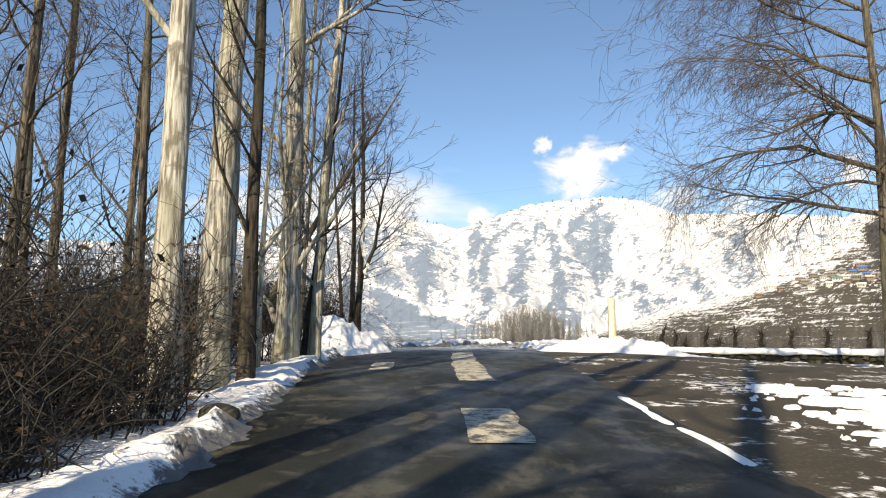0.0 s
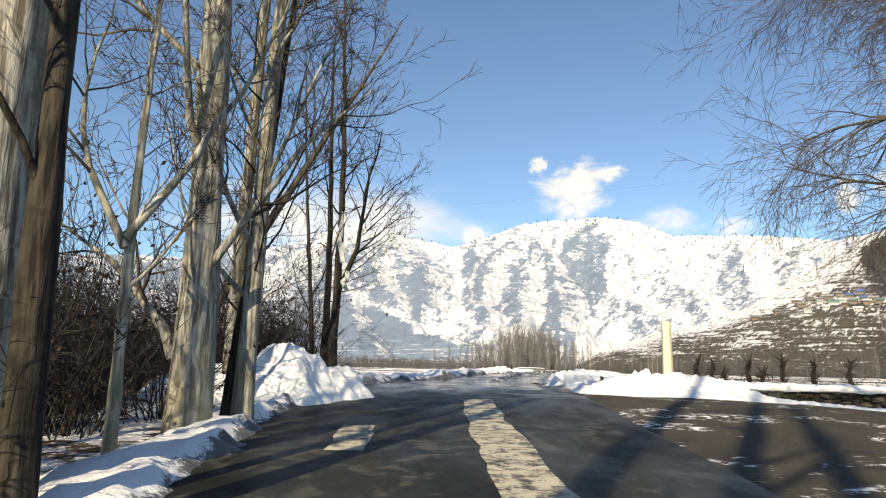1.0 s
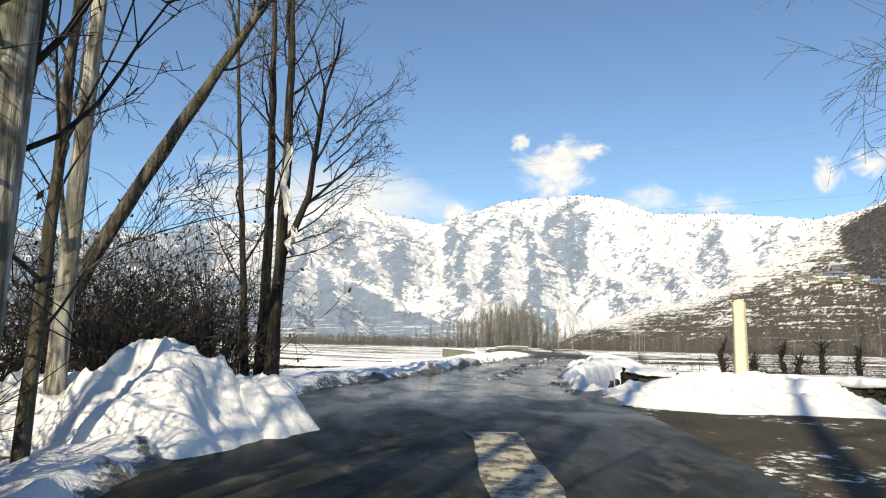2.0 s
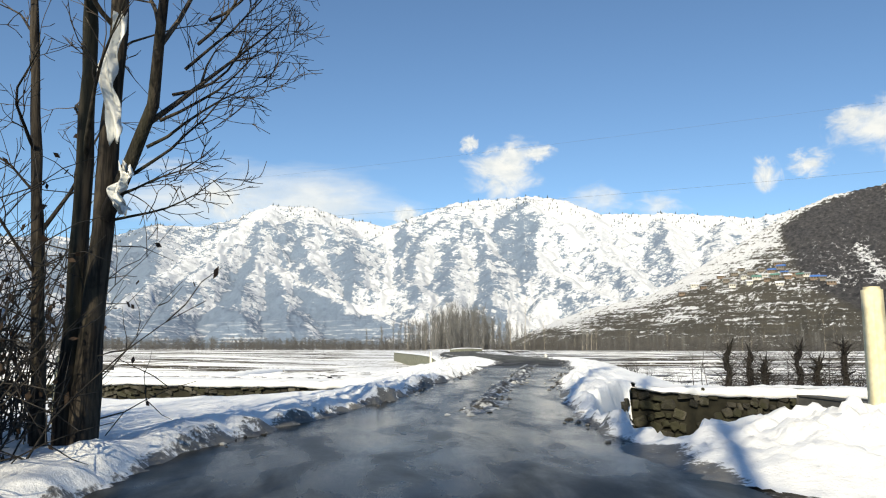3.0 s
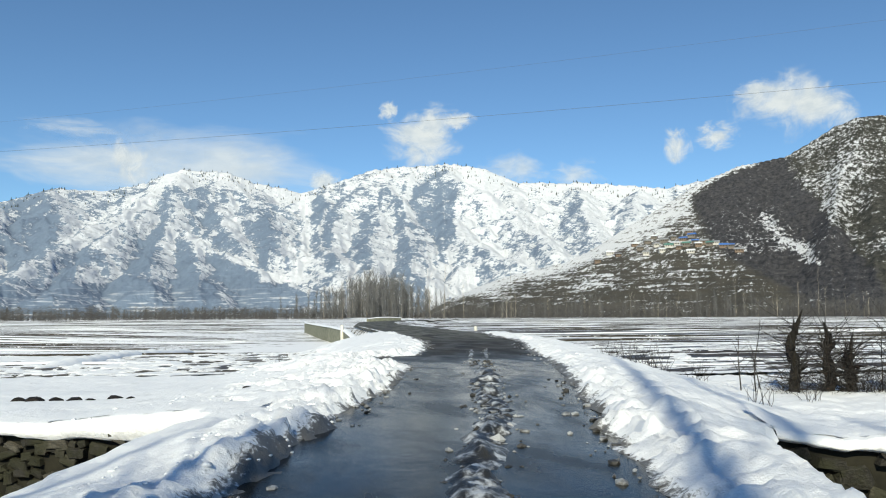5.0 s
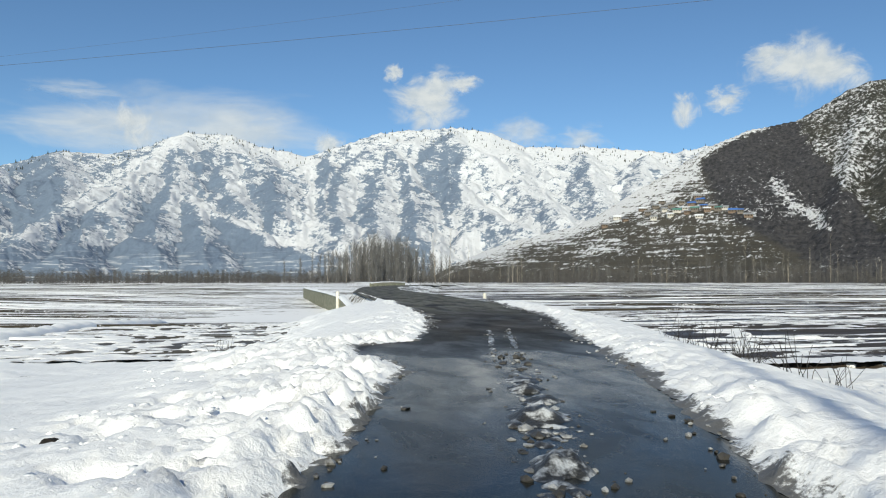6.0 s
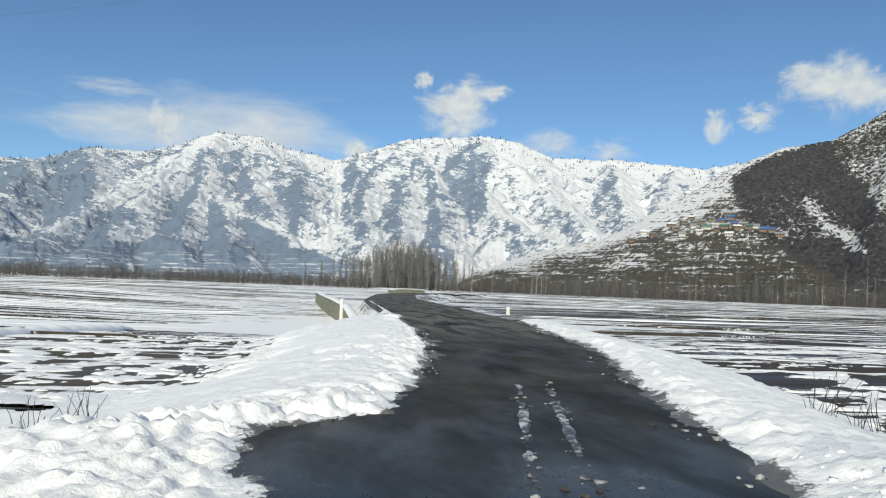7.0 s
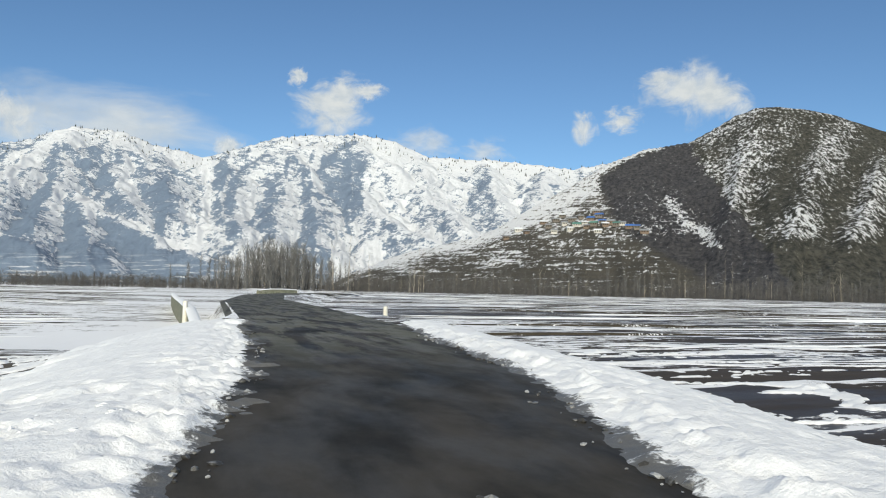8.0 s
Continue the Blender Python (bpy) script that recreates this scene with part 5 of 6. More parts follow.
far_wood("far_poplars", [(*polar(rng.uniform(3, 66), rng.uniform(380, 480)), rng.uniform(11, 26) * rng.uniform(0.7, 1), rng.uniform(0.6, 1.6)) for _ in range(80)]
         + [(*polar(az, rng.uniform(385, 420)), h, 1.2) for az, h in ((4.6, 20), (5.1, 24), (5.5, 19), (6.0, 23), (6.4, 25), (11.1, 31), (12.1, 36), (12.5, 24), (13.6, 22), (32.9, 22), (38.1, 25), (38.5, 20), (44.6, 22), (45.0, 24))],
         4, "distant slender pale poplars", M_FARPALE, 7)


# ---------------------------------------------------------------- pump house in the field
def pump_house(x, y):
    ob = base("pump_house", at(x, y, -15), "small dark concrete pump house with snow on its roof", "hut")
    for nm, w, d, h, z, x0, mat in (("wall", 1.9, 1.9, 1.75, 0, 0, M_HUT), ("roof_slab", 2.0, 2.0, 0.10, 1.55, 0, M_HUT), ("side_wall", 4.6, 0.25, 0.7, 0, 1.7, M_HUT)):
        bm = bmesh.new()
        bmesh.ops.create_cube(bm, size=1.0)
        for v in bm.verts:
            v.co = Vector((v.co.x * w + x0, v.co.y * d - (0.9 if nm == "side_wall" else 0), (v.co.z + 0.5) * h + z - (0.2 if z == 0 else 0)))
        bmesh.ops.bevel(bm, geom=bm.edges[:], offset=0.03, segments=1, affect="EDGES")
        part(nm, bm, mat, ob)
    bm = bmesh.new()
    bmesh.ops.create_uvsphere(bm, u_segments=20, v_segments=10, radius=1.0)
    for v in bm.verts:
        v.co = Vector((v.co.x * 1.08, v.co.y * 1.08, max(v.co.z, -0.25) * 0.42 + 1.72))
    part("snow_cap", bm, M_SNOW, ob)


pump_house(-22.5, 83)


# ---------------------------------------------------------------- hill and mountains
SA = np.array([-75, -40, -28, -20.3, -18.3, -15.3, -12.4, -9.6, -7.0, -3.9, -1.9, -0.5, 1.4, 3.8, 6.6, 9.2, 12.7, 15.2, 17.8, 22.4, 26.5, 28.5, 30.7, 45, 75])
SE = np.array([7.0, 7.6, 7.2, 7.5, 7.6, 8.75, 8.7, 9.4, 10.6, 10.5, 9.8, 9.6, 9.2, 9.9, 10.95, 11.25, 11.45, 11.1, 10.0, 9.85, 9.45, 9.2, 9.5, 8.5, 8.0])
HA = np.array([9.0, 10.7, 12.0, 15.0, 17.5, 21.2, 23.7, 26.2, 28.6, 30.9, 33.3, 36.5, 38.1, 39.5, 41.0, 42.4, 44.2, 45.9, 46.9, 48.7, 56, 66, 80])
HE = np.array([-0.3, 0.25, 1.0, 2.2, 3.0, 3.8, 5.1, 6.6, 7.95, 9.4, 10.25, 10.7, 11.5, 12.3, 12.8, 12.85, 12.5, 12.0, 11.5, 10.7, 9.5, 11.0, 10.0])


def near_line(A, E, *pts):
    """Distance in degrees from a line through bearings and elevations."""
    out = np.full(np.shape(A), 99.0)
    for (a0, e0), (a1, e1) in zip(pts[:-1], pts[1:]):
        u = np.clip(((A - a0) * (a1 - a0) + (E - e0) * (e1 - e0)) / ((a1 - a0) ** 2 + (e1 - e0) ** 2), 0, 1)
        out = np.minimum(out, np.hypot(A - a0 - u * (a1 - a0), E - e0 - u * (e1 - e0)))
    return out


def blob(A, E, a, e, ra, re):
    return np.exp(-(((A - a) / ra) ** 2 + ((E - e) / re) ** 2))


def polar_mesh(name, az, rad, hf, mat, label, category, cover=None):
    A, R = np.meshgrid(az, rad)
    X, Y = 2.3 + R * np.sin(np.radians(A)), 26 + R * np.cos(np.radians(A))
    Z = hf(A, R, X, Y)
    V = np.stack([X.ravel(), Y.ravel(), Z.ravel()], 1)
    n = len(az)
    i, j = np.meshgrid(np.arange(n - 1), np.arange(len(rad) - 1))
    a = (j * n + i).ravel()
    F = np.stack([a, a + 1, a + n + 1, a + n], 1)
    ob = mesh_object(name, V, F, mat)
    for key, value in cover(A, np.degrees(np.arctan2(Z - 1, R)), X, Y, Z).items():
        ob.data.attributes.new(key, "FLOAT", "POINT").data.foreach_set("value", value.ravel())
    return tagged(ob, label, category, kind="structure")


HILL_SPURS = (((41.0, 12.6), (39.9, 8.7), (39.1, 5.6), (38.4, 3.6)), ((45.8, 10.3), (44.1, 7.4), (42.6, 3.2)), ((49.6, 9.5), (48.3, 8.0), (46.4, 3.4)), ((54, 8.5), (52, 5), (50, 3)))
HILL_GULLIES = (((44.3, 11.0), (42.6, 8.0), (40.8, 4.4)), ((47.9, 10.2), (46.4, 7.5), (44.8, 4.2)), ((51.5, 8.5), (50.0, 6.0), (48.2, 3.5)))


def hill_z(A, R, X, Y):
    crest = 820 + 380 * sstep(A, 20, 42)
    foot = 500 - 40 * sstep(A, 20, 45)
    top = 1.1 + crest * np.tan(np.radians(np.interp(A, HA, HE)))
    s = np.clip((R - foot) / (crest - foot), 0, 1.6)
    rise = np.where(s <= 1, 0.35 * s + 0.65 * s ** 1.7, 1 - 0.9 * (s - 1))
    gully = vnoise(A * 0.30, R * 0.002, 1.0, 4, 83, True) - 0.62
    E = np.degrees(np.arctan2(top * rise, R))
    gully = 0.5 * gully + 0.20 * sum(np.exp(-(near_line(A, E, *line) / 0.75) ** 2) for line in HILL_SPURS)
    relief = 90 * gully * s * np.clip(1 - s, 0, 1) * 1.6 * sstep(A, 22, 36) + 2.0 * vnoise(X, Y, 0.03, 4, 84) * np.clip(s * 4, 0, 1)
    terr = np.clip(s * 6, 0, 1) * (1 - sstep(s, 0.45, 0.7)) * (1 - sstep(A, 36, 42))
    z = FIELD - 3 + (top - FIELD + 3) * rise + relief
    step = 5.0
    z2 = (np.floor(z / step) + sstep(z / step - np.floor(z / step), 0.7, 1.0)) * step
    return z + (z2 - z) * 0.4 * terr


def hill_cover(A, E, X, Y, Z):
    """Where the hill carries snow, oakwood and terraces."""
    n = 0.5 * vnoise(X, Y, 0.012, 3, 86) + 0.5 * vnoise(X, Y, 0.05, 3, 87)
    a = A + n
    skyline = np.interp(A, HA, HE)
    left = np.interp(E, np.array([1.2, 2.4, 4.0, 5.5, 7.7, 8.7, 10.05, 11]), np.array([37, 35, 32.6, 31.2, 30.2, 30.8, 33.1, 36.0]))
    right = 36.6 + (10.35 - E) * 0.63
    wood = sstep(a, left - 0.5, left + 0.7) * (1 - sstep(a, right - 0.25, right + 0.25))
    east = sstep(a, right - 0.25, right + 0.25)
    # scrub east of the wood: dusted on the spurs, bare in the gullies
    dust = 0.35 + 0.10 * sum(np.exp(-(near_line(a, E, *line) / 0.8) ** 2) for line in HILL_SPURS) - 0.20 * sum(np.exp(-(near_line(a, E, *line) / 0.6) ** 2) for line in HILL_GULLIES)
    # last term: shade on the high far-east slope, painted as missing snow
    dust = dust - 0.5 * (1 - sstep(E + 0.6 * n, 2.2, 4.2)) - 0.55 * sstep(a - 47.0 - (11.3 - E) * 0.9, -0.2, 0.3) * sstep(E, 9, 9.6)
    # the wood: speckled on its lower western half, one bright clearing
    glade = np.exp(-(near_line(a, E, (35.0, 6.6), (36.3, 5.2), (38.2, 3.6)) / 0.55) ** 2)
    trees = 0.06 + 0.22 * blob(a, E, 34.0, 5.6, 2.6, 1.8) + 0.42 * glade + 0.22 * sstep(E, 0.95 * skyline, skyline)
    # terraces and the white shoulder above the village
    t = E / np.maximum(skyline, 0.4)
    terr = np.interp(t, np.array([0, 0.3, 0.45, 0.62, 0.78, 0.9, 1.0]), np.array([0.18, 0.27, 0.33, 0.37, 0.54, 0.76, 0.70])) - 0.12 * (1 - sstep(E, 1.0, 2.6))
    terr = terr + 0.25 * blob(a, E, 15.0, 1.7, 3.0, 0.6)
    snow = terr * (1 - wood) * (1 - east) + trees * wood + dust * east
    rows = (1 - wood) * (1 - east) * (1 - 0.5 * sstep(t, 0.8, 0.95)) + 0.12
    return {"snow": snow, "wood": wood, "rows": rows}


polar_mesh("hill", np.concatenate([np.arange(8, 50, 0.11), np.arange(50, 82, 0.3)]), np.concatenate([np.arange(470, 900, 4.5), np.arange(900, 1700, 9)]), hill_z, M_HILL,
           "brown scrubby terraced hill dusted with snow", "hill", hill_cover)

# spurs of the range as bearings and elevations in degrees, from the crest down
SPURS = (((-30, 7.0), (-33, 4.0), (-35, 1.2)), ((-24, 7.0), (-26, 4.5), (-27, 1.2)), ((-18.5, 7.4), (-20.5, 5.0), (-22.5, 1.5)),
         ((-15.2, 8.6), (-14.6, 6.8), (-14.8, 5.2)), ((-7.8, 9.9), (-10.7, 7.5), (-13.2, 5.8), (-16.2, 3.6), (-19.0, 2.0)), ((-9.3, 7.7), (-11.8, 5.5), (-14.0, 2.9), (-15.0, 1.6)),
         ((-6.9, 10.3), (-7.8, 8.0), (-6.4, 5.9), (-3.9, 4.5), (-0.6, 2.9), (3.6, 1.7)), ((-7.6, 7.4), (-8.6, 5.0), (-9.4, 2.2)), ((-6.4, 5.9), (-5.8, 3.6), (-5.2, 1.8)),
         ((-4.0, 10.2), (-4.5, 8.2), (-3.4, 6.3), (-2.6, 5.0)), ((-1.6, 9.3), (-0.8, 7.4), (-0.6, 5.6), (0.6, 4.6)), ((3.6, 9.6), (4.2, 7.4), (3.6, 5.4), (4.4, 3.0)),
         ((7.6, 11.0), (7.0, 8.4), (6.8, 6.0), (6.2, 3.4)), ((9.6, 10.9), (9.2, 8.6), (10.0, 6.2), (9.6, 3.4)), ((12.4, 11.2), (12.2, 8.8), (13.4, 6.1), (15.3, 5.0), (18.9, 3.7)),
         ((17.0, 10.0), (17.6, 8.0), (18.6, 6.4), (21.5, 4.4)), ((22.0, 9.6), (22.6, 7.6), (24.5, 5.0)), ((26.5, 9.2), (26.0, 7.2), (25.5, 5.0)), ((30.7, 9.2), (31.5, 6.0), (33, 3.0)),
         ((38, 8.6), (39, 5.0), (41, 2.0)), ((47, 8.2), (48, 5.0), (50, 2.0)))
CREST, FOOT = 3050.0, 1250.0


def ridge_lines():
    """The spurs in plan as segments, each with side ribs that branch off downhill."""
    rng = random.Random(44)
    segs = []
    for line in SPURS:
        P = []
        for b, e in line:
            d = float(np.interp(e, (1.0, 9.6), (1450.0, 2980.0)))
            P.append(np.array((2.3 + d * math.sin(radians(b)), 26 + d * math.cos(radians(b)), d * math.tan(radians(e)))))
        for p, q in zip(P[:-1], P[1:]):
            segs.append((p, q, 0.72))
            way = math.atan2(q[1] - p[1], q[0] - p[0])
            for k in range(4):
                o = p + (q - p) * ((k + rng.uniform(0.1, 0.9)) / 4)
                turn = way + (1 if k % 2 else -1) * radians(rng.uniform(30, 60))
                length, fall = rng.uniform(120, 300), rng.uniform(0.40, 0.58)
                e = o + np.array((math.cos(turn) * length, math.sin(turn) * length, -fall * length))
                segs.append((o, e, 0.85))
                for _ in range(2):
                    o2 = o + (e - o) * rng.uniform(0.2, 0.8)
                    t2 = turn + rng.choice((-1, 1)) * radians(rng.uniform(35, 60))
                    l2 = length * rng.uniform(0.35, 0.6)
                    segs.append((o2, o2 + np.array((math.cos(t2) * l2, math.sin(t2) * l2, -0.6 * l2)), 0.95))
    return segs


RIDGES = ridge_lines()


def mountain_z(A, R, X, Y):
    s = np.clip((R - FOOT) / (CREST - FOOT), 0, 1.5)
    top = CREST * np.tan(np.radians(np.interp(A, SA, SE)))
    z = top * np.where(s <= 1, 0.02 * s + 0.98 * s ** 2.1, 1 - 0.7 * (s - 1)) - 25 * np.clip(4 * s * (1 - s), 0, 1)
    wx = X + 30 * vnoise(X, Y, 0.006, 3, 95)
    wy = Y + 30 * vnoise(X, Y, 0.006, 3, 96)
    flat = z.ndim < 2
    for p, q, k in RIDGES:
        ex, ey = q[0] - p[0], q[1] - p[1]
        if flat:
            sl = ...
        else:
            near = np.degrees(np.arctan2((p[0], q[0]), (p[1], q[1])))
            c = np.where((A[0] > near.min() - 9) & (A[0] < near.max() + 9))[0]
            if len(c) == 0:
                continue
            sl = (slice(None), slice(c[0], c[-1] + 1))
        u = np.clip(((wx[sl] - p[0]) * ex + (wy[sl] - p[1]) * ey) / (ex * ex + ey * ey), 0, 1)
        dist = np.hypot(wx[sl] - p[0] - u * ex, wy[sl] - p[1] - u * ey)
        new_z = np.maximum(z[sl], p[2] + (q[2] - p[2]) * u - k * np.sqrt(dist ** 2 + 400) + 20 * k)
        if flat:
            z = new_z
        else:
            z[sl] = new_z
    inner = np.clip(s * 3, 0, 1) * np.clip((1.0 - s) * 5, 0, 1)
    z = z + (20 * rib(A, R, X, Y) + 22 * (vnoise(X, Y, 0.014, 4, 92, True) - 0.62) + 5 * vnoise(X, Y, 0.035, 3, 93)) * inner
    z = np.where(s < 1, np.minimum(z, R * np.tan(np.radians(np.interp(A, SA, SE) - 0.12 * (s < 0.93)))), z)
    return FIELD - 5 + z + 7 * vnoise(A * 3.0, A * 0, 1.0, 4, 94) * sstep(s, 0.93, 1.0)


def rib(A, R, X, Y):
    """Ribs and runnels that run down the faces, about -0.6 to 0.4."""
    return vnoise(A * 0.85 + 0.9 * vnoise(X, Y, 0.0022, 3, 97), R * 0.0011 + 0.3 * vnoise(X, Y, 0.004, 2, 98), 1.0, 4, 99, True) - 0.62


def mountain_cover(A, E, X, Y, Z):
    """How much of the snow has gone: most on the steep western faces and buttresses, least on the crest, the spurs and the east."""
    R = np.hypot(X - 2.3, Y - 26)
    skyline = np.interp(A, SA, SE)
    wob = 0.5 * vnoise(X, Y, 0.004, 4, 100)
    a, e = A + wob, E + 0.35 * wob
    b = 0.54 - 0.24 * sstep(A, 11.5, 14.0) - 0.36 * sstep(e, skyline - 1.7, skyline - 0.5) * sstep(A, -14, -8) - 0.20 * sstep(e, skyline - 0.7, skyline - 0.2)
    for za, ze, ra, re, k in ((-16.5, 6.2, 3.2, 1.9, 0.34), (-9.3, 4.6, 1.5, 1.7, 0.42), (-4.4, 3.0, 2.8, 1.1, 0.66), (-12.0, 3.6, 5.0, 1.5, 0.30), (-20.0, 4.0, 5.0, 3.0, 0.25), (-4.8, 7.6, 2.6, 1.3, 0.22), (-0.5, 6.3, 2.1, 1.5, 0.42),
                              (10.3, 6.8, 2.4, 2.2, 0.24), (11.8, 7.3, 0.9, 1.6, 0.22), (6.6, 5.2, 1.6, 0.8, 0.24), (-17.5, 4.6, 2.5, 1.0, 0.25), (-25, 5, 6, 3, 0.35)):
        b = b + k * blob(a, e, za, ze, ra, re)
    for k, width, line in ((0.62, 0.42, ((-7.2, 10.0), (-10.7, 7.5), (-13.2, 5.8), (-16.2, 3.6), (-19.0, 2.0))), (0.36, 0.30, ((-9.3, 7.7), (-11.8, 5.5), (-14.0, 2.9))),
                           (0.62, 0.34, ((-6.4, 5.9), (-3.9, 4.5), (-0.6, 2.9), (3.6, 1.9))), (0.55, 0.55, ((1.5, 9.1), (2.0, 6.4), (2.3, 4.2), (4.0, 2.0))),
                           (0.34, 0.22, ((-4.6, 9.6), (-4.4, 8.0), (-3.8, 6.2))), (0.55, 0.25, ((13.0, 8.4), (13.5, 6.1), (15.3, 5.0), (18.9, 3.7))), (0.3, 0.22, ((-6.0, 3.9), (-5.8, 2.2)))):
        b = b - k * np.exp(-(near_line(a, e, *line) / width) ** 2)
    b = b - 0.25 * blob(a, e, 3.0, 3.0, 3.5, 1.2)
    # the sun has cleared the faces that rise to the east
    across = np.gradient(Z, axis=1) / (R * radians(0.10))
    broad = across.copy()
    for _ in range(2):
        broad[:, 2:-2] = (broad[:, :-4] + broad[:, 1:-3] + broad[:, 2:-2] + broad[:, 3:-1] + broad[:, 4:]) / 5
    b = 0.42 + 0.62 * (b - 0.42) + 0.22 * np.tanh(broad * 1.8) * (1 - 0.45 * sstep(A, 11.5, 14.0)) + 0.24 * np.tanh(across * 1.5)
    return {"bare": b - 0.45 * rib(A, R, X, Y) + 0.55 * (1 - sstep(E, 1.6, 3.0)) * (1 - sstep(A, -2, 5))}


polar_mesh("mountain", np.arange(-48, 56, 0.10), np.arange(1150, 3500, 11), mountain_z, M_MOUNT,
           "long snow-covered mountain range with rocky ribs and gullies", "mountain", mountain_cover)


def crest_conifers():
    rng = random.Random(15)
    V, F = [], []
    AZ = np.array([rng.uniform(-24, 31) for _ in range(420)])
    D = np.array([CREST + rng.uniform(-120, 10) for _ in range(420)])
    PX, PY = 2.3 + D * np.sin(np.radians(AZ)), 26 + D * np.cos(np.radians(AZ))
    for x, y, z in zip(PX.tolist(), PY.tolist(), mountain_z(AZ, D, PX, PY).tolist()):
        h, w, n = rng.uniform(5, 12), rng.uniform(1.5, 3.0), len(V)
        for k in range(5):
            V.append((x + w * math.cos(k * 1.257), y + w * math.sin(k * 1.257), z - 2))
        V.append((x, y, z + h))
        F.extend([(n + k, n + (k + 1) % 5, n + 5) for k in range(5)])
    return tagged(mesh_object("crest_conifers", V, F, M_CONIFER, False), "tiny dark conifers along the snowy crest", "trees", kind="stuff")


crest_conifers()


# ---------------------------------------------------------------- village on the hill
def house(az, el, w, d, h, turn, roof, wall, label):
    """A house where the slope meets the bearing and the elevation."""
    reach = np.arange(480.0, 1100.0, 3.0)
    px, py = 2.3 + reach * math.sin(radians(az)), 26 + reach * math.cos(radians(az))
    up = hill_z(np.full(reach.shape, float(az)), reach, px, py)
    k = int(np.argmax(up > reach * math.tan(radians(el))))
    x, y, z = float(px[k]), float(py[k]), float(up[k])
    ob = base("house", pose(x, y, z - 0.8, 0, 0, turn - az), label, "house", "hillside village")
    bm = bmesh.new()
    bmesh.ops.create_cube(bm, size=1.0)
    for v in bm.verts:
        v.co = Vector((v.co.x * w, v.co.y * d, (v.co.z + 0.5) * (h + 0.8)))
    part("wall", bm, M_WALLS[wall], ob)
    bm = bmesh.new()
    o, rh, zb = 0.5, w * 0.22, h + 0.8
    P = [(-w / 2 - o, -d / 2 - o, zb - .15), (w / 2 + o, -d / 2 - o, zb - .15), (w / 2 + o, d / 2 + o, zb - .15), (-w / 2 - o, d / 2 + o, zb - .15),
         (-w / 2 - o, 0, zb + rh), (w / 2 + o, 0, zb + rh)]
    vs = [bm.verts.new(p) for p in P]
    for f in ((0, 1, 5, 4), (2, 3, 4, 5), (0, 4, 3), (1, 2, 5), (3, 2, 1, 0)):
        bm.faces.new([vs[i] for i in f])
    part("roof", bm, M_ROOFS[roof], ob)
    for k in range(3):
        bm = bmesh.new()
        bmesh.ops.create_cube(bm, size=1.0)
        for v in bm.verts:
            v.co = Vector((v.co.x * 0.9 + (k - 1) * w * 0.3, v.co.y * 0.12 - d / 2, v.co.z * 1.2 + h * 0.6 + 0.8))
        part("window", bm, M_MORTAR, ob)
    return ob


ROOFNAME = ["blue sheet-metal", "grey sheet-metal", "snow-covered", "green sheet-metal"]
rng = random.Random(9)
VILLAGE = [(26.2, 5.0, 2), (26.6, 4.7, 1), (27.1, 5.2, 1), (27.6, 5.5, 2), (27.7, 4.9, 1), (28.1, 4.5, 2), (28.3, 5.2, 1), (28.6, 4.8, 3), (28.9, 5.4, 1), (29.1, 5.0, 2),
           (29.3, 4.7, 1), (29.6, 5.3, 0), (29.8, 4.9, 3), (30.0, 5.8, 1), (30.2, 5.5, 0), (30.4, 5.1, 0), (30.6, 4.8, 2), (31.0, 5.0, 1), (31.4, 4.8, 3), (31.8, 4.9, 1),
           (32.3, 4.7, 0), (32.8, 4.6, 0), (33.3, 4.3, 1), (24.4, 4.4, 2), (23.5, 3.8, 1), (25.0, 4.3, 1), (30.1, 4.4, 2), (27.0, 4.3, 1)]
for az, el, roof in VILLAGE:
    house(az, el, rng.uniform(5, 8), rng.uniform(4, 5.5), rng.uniform(2.2, 3.6), rng.uniform(-20, 20), roof, rng.randrange(3),
          "small hillside house with %s gable roof" % ROOFNAME[roof])


# ---------------------------------------------------------------- clouds
def cloud(az, el, w, h, seed, thin, label, dense=0.5):
    d = 4200.0
    c = Vector((2.3 + d * math.sin(radians(az)) * math.cos(radians(el)), 26 + d * math.cos(radians(az)) * math.cos(radians(el)), 1 + d * math.sin(radians(el))))
    hw, hh = d * math.tan(radians(w / 2)), d * math.tan(radians(h / 2))
    ob = mesh_object("cloud", [(-1, 0, -1), (1, 0, -1), (1, 0, 1), (-1, 0, 1)], [(0, 1, 2, 3)], cloud_material(seed, thin, dense), False)
    ob.matrix_world = Matrix.Translation(c) @ Matrix.Rotation(radians(-az), 4, "Z") @ Matrix.Rotation(radians(el), 4, "X") @ Matrix.Diagonal((hw, 1, hh, 1))
    ob.visible_shadow = False
    return tagged(ob, label, "cloud", kind="structure")


PUFF, VEIL = "small white fair-weather cloud in blue sky", "thin white veil of cloud above the ridge"
cloud(10.3, 12.8, 7.6, 4.6, 1.0, False, PUFF)
cloud(11.4, 14.3, 5.4, 3.4, 21.0, False, PUFF)
cloud(13.3, 14.6, 3.6, 1.9, 22.0, False, PUFF)
cloud(8.0, 15.2, 1.9, 1.8, 2.0, False, PUFF)
cloud(29.5, 12.0, 2.5, 3.4, 3.0, False, PUFF)
cloud(32.2, 12.5, 3.8, 2.3, 4.0, False, PUFF)
cloud(36.6, 14.3, 8.0, 5.6, 5.0, False, PUFF)
cloud(38.6, 13.9, 6.0, 4.2, 23.0, False, PUFF)
cloud(34.6, 15.0, 4.0, 2.6, 24.0, False, PUFF)
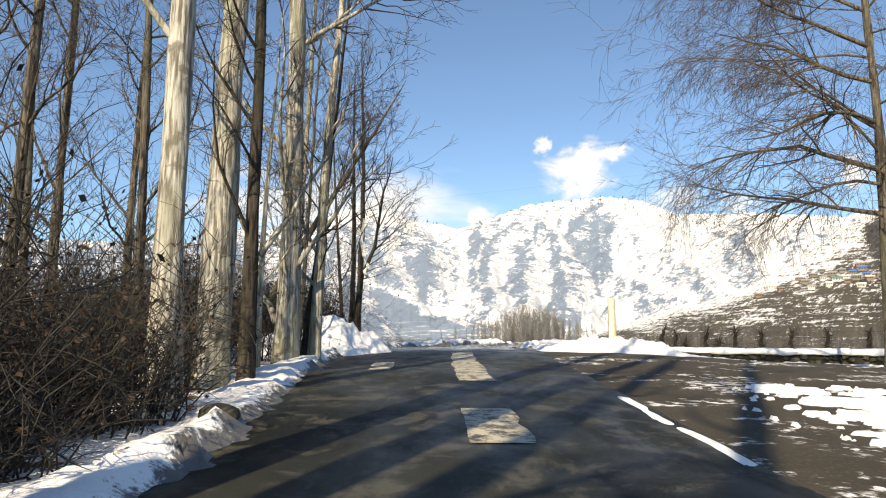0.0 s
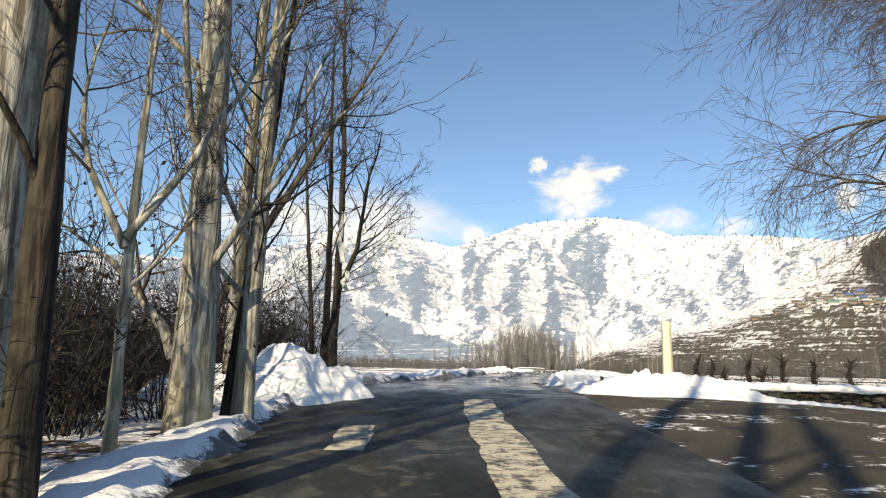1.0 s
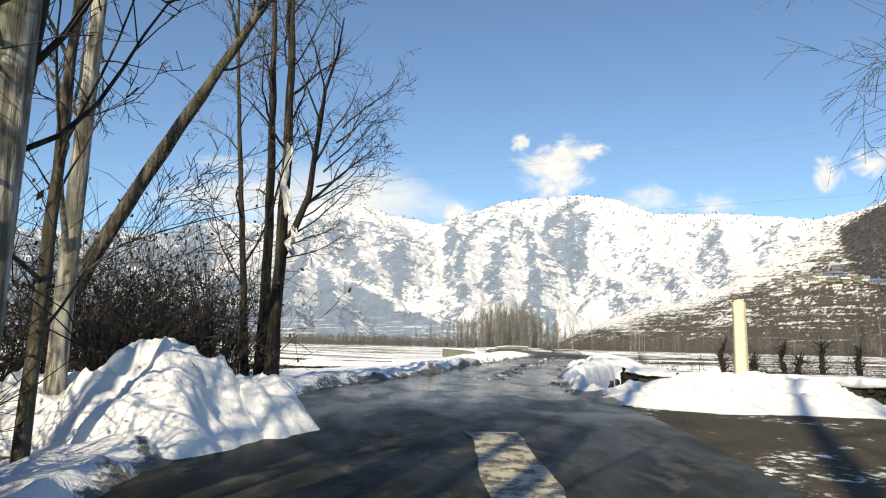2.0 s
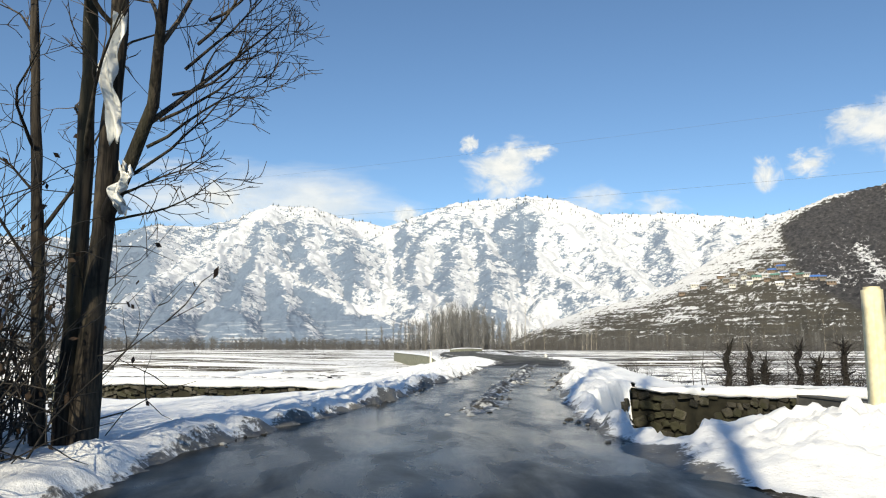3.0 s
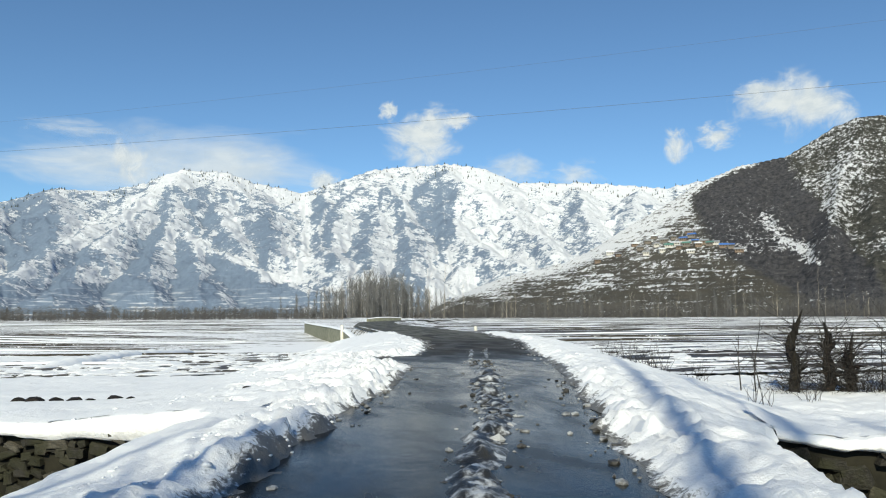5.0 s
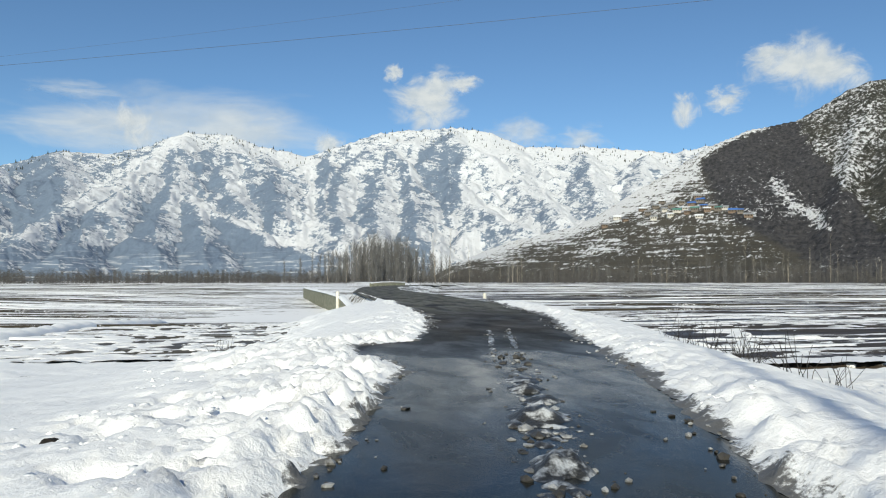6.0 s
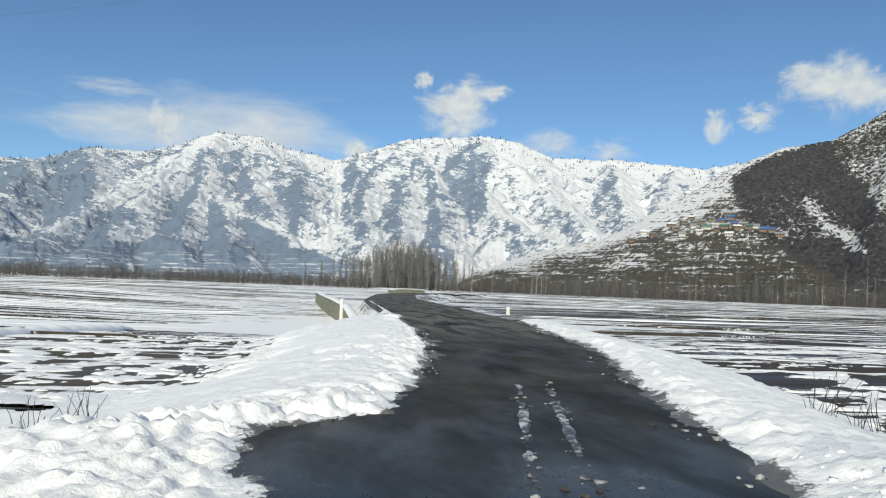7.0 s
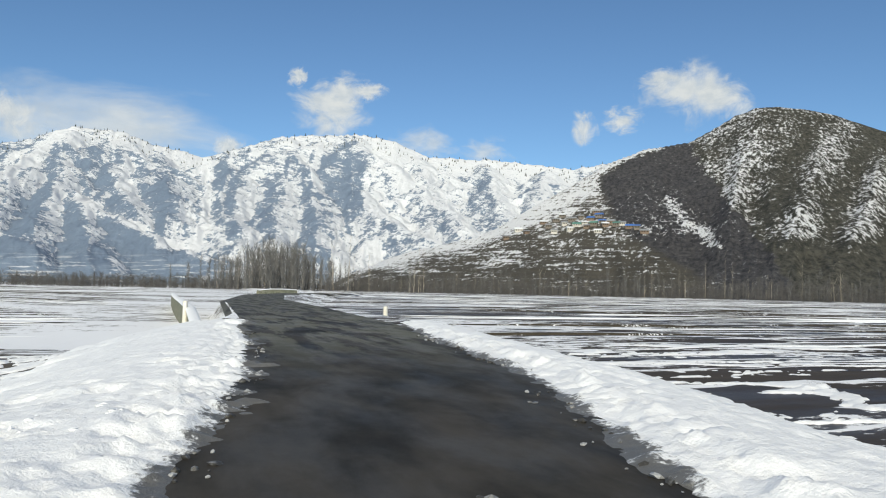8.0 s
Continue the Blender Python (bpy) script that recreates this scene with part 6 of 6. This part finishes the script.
cloud(-10.3, 10.8, 3.4, 4.6, 6.0, False, PUFF)
cloud(-8.0, 10.6, 32.0, 8.0, 7.0, True, VEIL, 0.66)
cloud(-11.5, 10.0, 17.0, 5.4, 17.0, True, VEIL, 0.7)
cloud(-3.0, 10.8, 12.0, 5.0, 25.0, True, VEIL, 0.6)
cloud(3.2, 10.0, 3.0, 2.4, 8.0, False, PUFF)
cloud(17.4, 10.7, 6.5, 3.6, 9.0, True, VEIL, 0.7)
cloud(22.1, 10.2, 5.0, 3.0, 10.0, True, VEIL, 0.7)
cloud(-14.3, 12.7, 7.5, 1.9, 11.0, True, VEIL)


# ---------------------------------------------------------------- overhead cables
def cable(a, b, sag, label):
    pts = []
    for i in range(41):
        u = i / 40
        pts.append([a[k] + (b[k] - a[k]) * u for k in range(2)] + [a[2] + (b[2] - a[2]) * u - sag * 4 * u * (1 - u)])
    V, F = tubes([(pts, [0.0045] * 41)], 5)
    return tagged(mesh_object("overhead_cable", V, F, M_WIRE), label, "cable", "overhead cables")


def utility_pole(x, y, h):
    V, F = tubes([([(0, 0, -0.5), (0, 0, h * 0.5), (0, 0, h)], [0.15, 0.12, 0.09])], 10)
    ob = base("utility_pole", at(x, y, 30), "weathered wooden utility pole carrying a cable", "pole", "utility poles")
    child(mesh_object("pole", V, F, M_TWIG), ob)
    bm = bmesh.new()
    bmesh.ops.create_cube(bm, size=1.0)
    for v in bm.verts:
        v.co = Vector((v.co.x * 1.4, v.co.y * 0.1, v.co.z * 0.1 + h - 0.25))
    part("crossarm", bm, M_TWIG, ob)
    return h


for (xa, ya, ha), (xb, yb, hb), sag in (((-66, 116.4, 18.0), (68, 38, 18.0), 1.7), ((-62, 84, 9.6), (45, 35, 10.0), 1.4)):
    utility_pole(xa, ya, ha)
    utility_pole(xb, yb, hb)
    cable((xa, ya, gz(xa, ya) + ha - 0.2), (xb, yb, gz(xb, yb) + hb - 0.2), sag, "thin black overhead cable crossing the sky")


# ---------------------------------------------------------------- bunds between the paddies
def bunds(name, side, seed, mat, label, share):
    """Long low wavering banks between the plots."""
    rng = random.Random(seed)
    V, F = [], []
    y = 58.0
    while y < 415:
        step = 2.2 + (y - 50) * 0.028
        y += step * rng.uniform(0.6, 1.4)
        if rng.random() > (share * 0.45 if side > 0 and y < 75 else share):
            continue
        x = (13.5 + 0.1 * (y - 60) + rng.uniform(0, 6)) if side > 0 else (2.0 - rng.uniform(0, 3))
        stop = x + side * rng.uniform(0.35, 1.0) * (60 + y * 0.9)
        if rng.random() < 0.5:
            x += side * rng.uniform(0, 25)
        ph, yy, first = rng.uniform(0, 6), y, True
        slope = rng.uniform(-0.06, 0.03)
        h0, w0 = rng.uniform(0.04, 0.11), rng.uniform(0.14, 0.30) * (1 + y / 250)
        x_start, line = x, []
        while (stop - x) * side > 0:
            line.append((x, yy + slope * (x - x_start) + 0.35 * math.sin(x * 0.35 + ph) + 0.2 * math.sin(x * 0.9 + 2 * ph)))
            x += side * (0.7 + y * 0.012)
        if not line:
            continue
        LX2, LY2 = np.array(line).T
        for (x, yw), g in zip(line, ground_z(LX2, LY2).tolist()):
            h = h0 * (0.7 + 0.5 * math.sin(x * 0.21 + ph)) * (1 if not first else 0)
            n = len(V)
            V.extend([(x, yw - w0, g - 0.06), (x, yw - w0 * 0.35, g + h * 0.85), (x, yw + w0 * 0.35, g + h), (x, yw + w0, g - 0.06)])
            if not first:
                F.extend([(n - 4 + k, n - 3 + k, n + 1 + k, n + k) if side < 0 else (n - 4 + k, n + k, n + 1 + k, n - 3 + k) for k in range(3)])
            first = False
    return tagged(mesh_object(name, V, F, mat), label, "bund", kind="stuff")


# a snow-covered bund that crosses the stubble
V, F = [], []
for i in range(60):
    u = i / 59
    x, y = -6.5 + 3.8 * u + 0.15 * math.sin(9 * u), 59.0 + 18.5 * u
    g = gz(x, y)
    for k in range(7):
        t = math.pi * k / 6
        end = math.sqrt(min(1.0, i / 7, (59 - i) / 7))
        V.append((x - 0.42 * end * math.cos(t), y, g - 0.05 + (0.30 + 0.05 * math.sin(i * 1.7)) * end * math.sin(t)))
    if i:
        F.extend([((i - 1) * 7 + k, (i - 1) * 7 + k + 1, i * 7 + k + 1, i * 7 + k) for k in range(6)])
tagged(mesh_object("snowy_bund", V, F, M_SNOW), "rounded snow-covered bund crossing the stubble field", "bund", kind="structure")
bunds("snowy_bunds", 1, 21, M_SNOW, "long wavering snow-covered bunds between wet paddies", 0.6)
bunds("snowy_bunds", -1, 22, M_SNOW, "long low snow-covered bunds across the stubble", 0.8)
bunds("earth_bunds", -1, 24, M_SOIL, "long low dark earth bunds across the snowy stubble", 0.8)
bunds("earth_bunds", 1, 25, M_SOIL, "long low dark earth bunds between wet paddies", 0.6)


# ---------------------------------------------------------------- canal stonework
rubble_wall("canal_wall_north", on_line(24), on_line(7.35), -1.95, -0.2, "mossy rubble-stone canal wall with snow on top", 1, 0.25, True)
rubble_wall("canal_wall_west", on_line(1.5), on_line(-16), -1.95, -0.27, "dark mossy rubble-stone canal wall with snow on top", 2, 0.21)
rubble_wall("culvert_headwall_east", (7.15, 34.2), (5.6, 30.7), -1.95, -0.46, "dark stone headwall of the culvert under the road", 3, 0.36)
rubble_wall("culvert_wing_east", (5.6, 30.7), (4.3, 26.6), -1.95, -0.45, "dark stone wing wall beside the canal opening", 5, 0.36)
rubble_wall("culvert_headwall_west", (0.25, 31.3), (1.4, 36.7), -1.95, -0.5, "dark stone headwall of the culvert under the road", 4, 0.36)
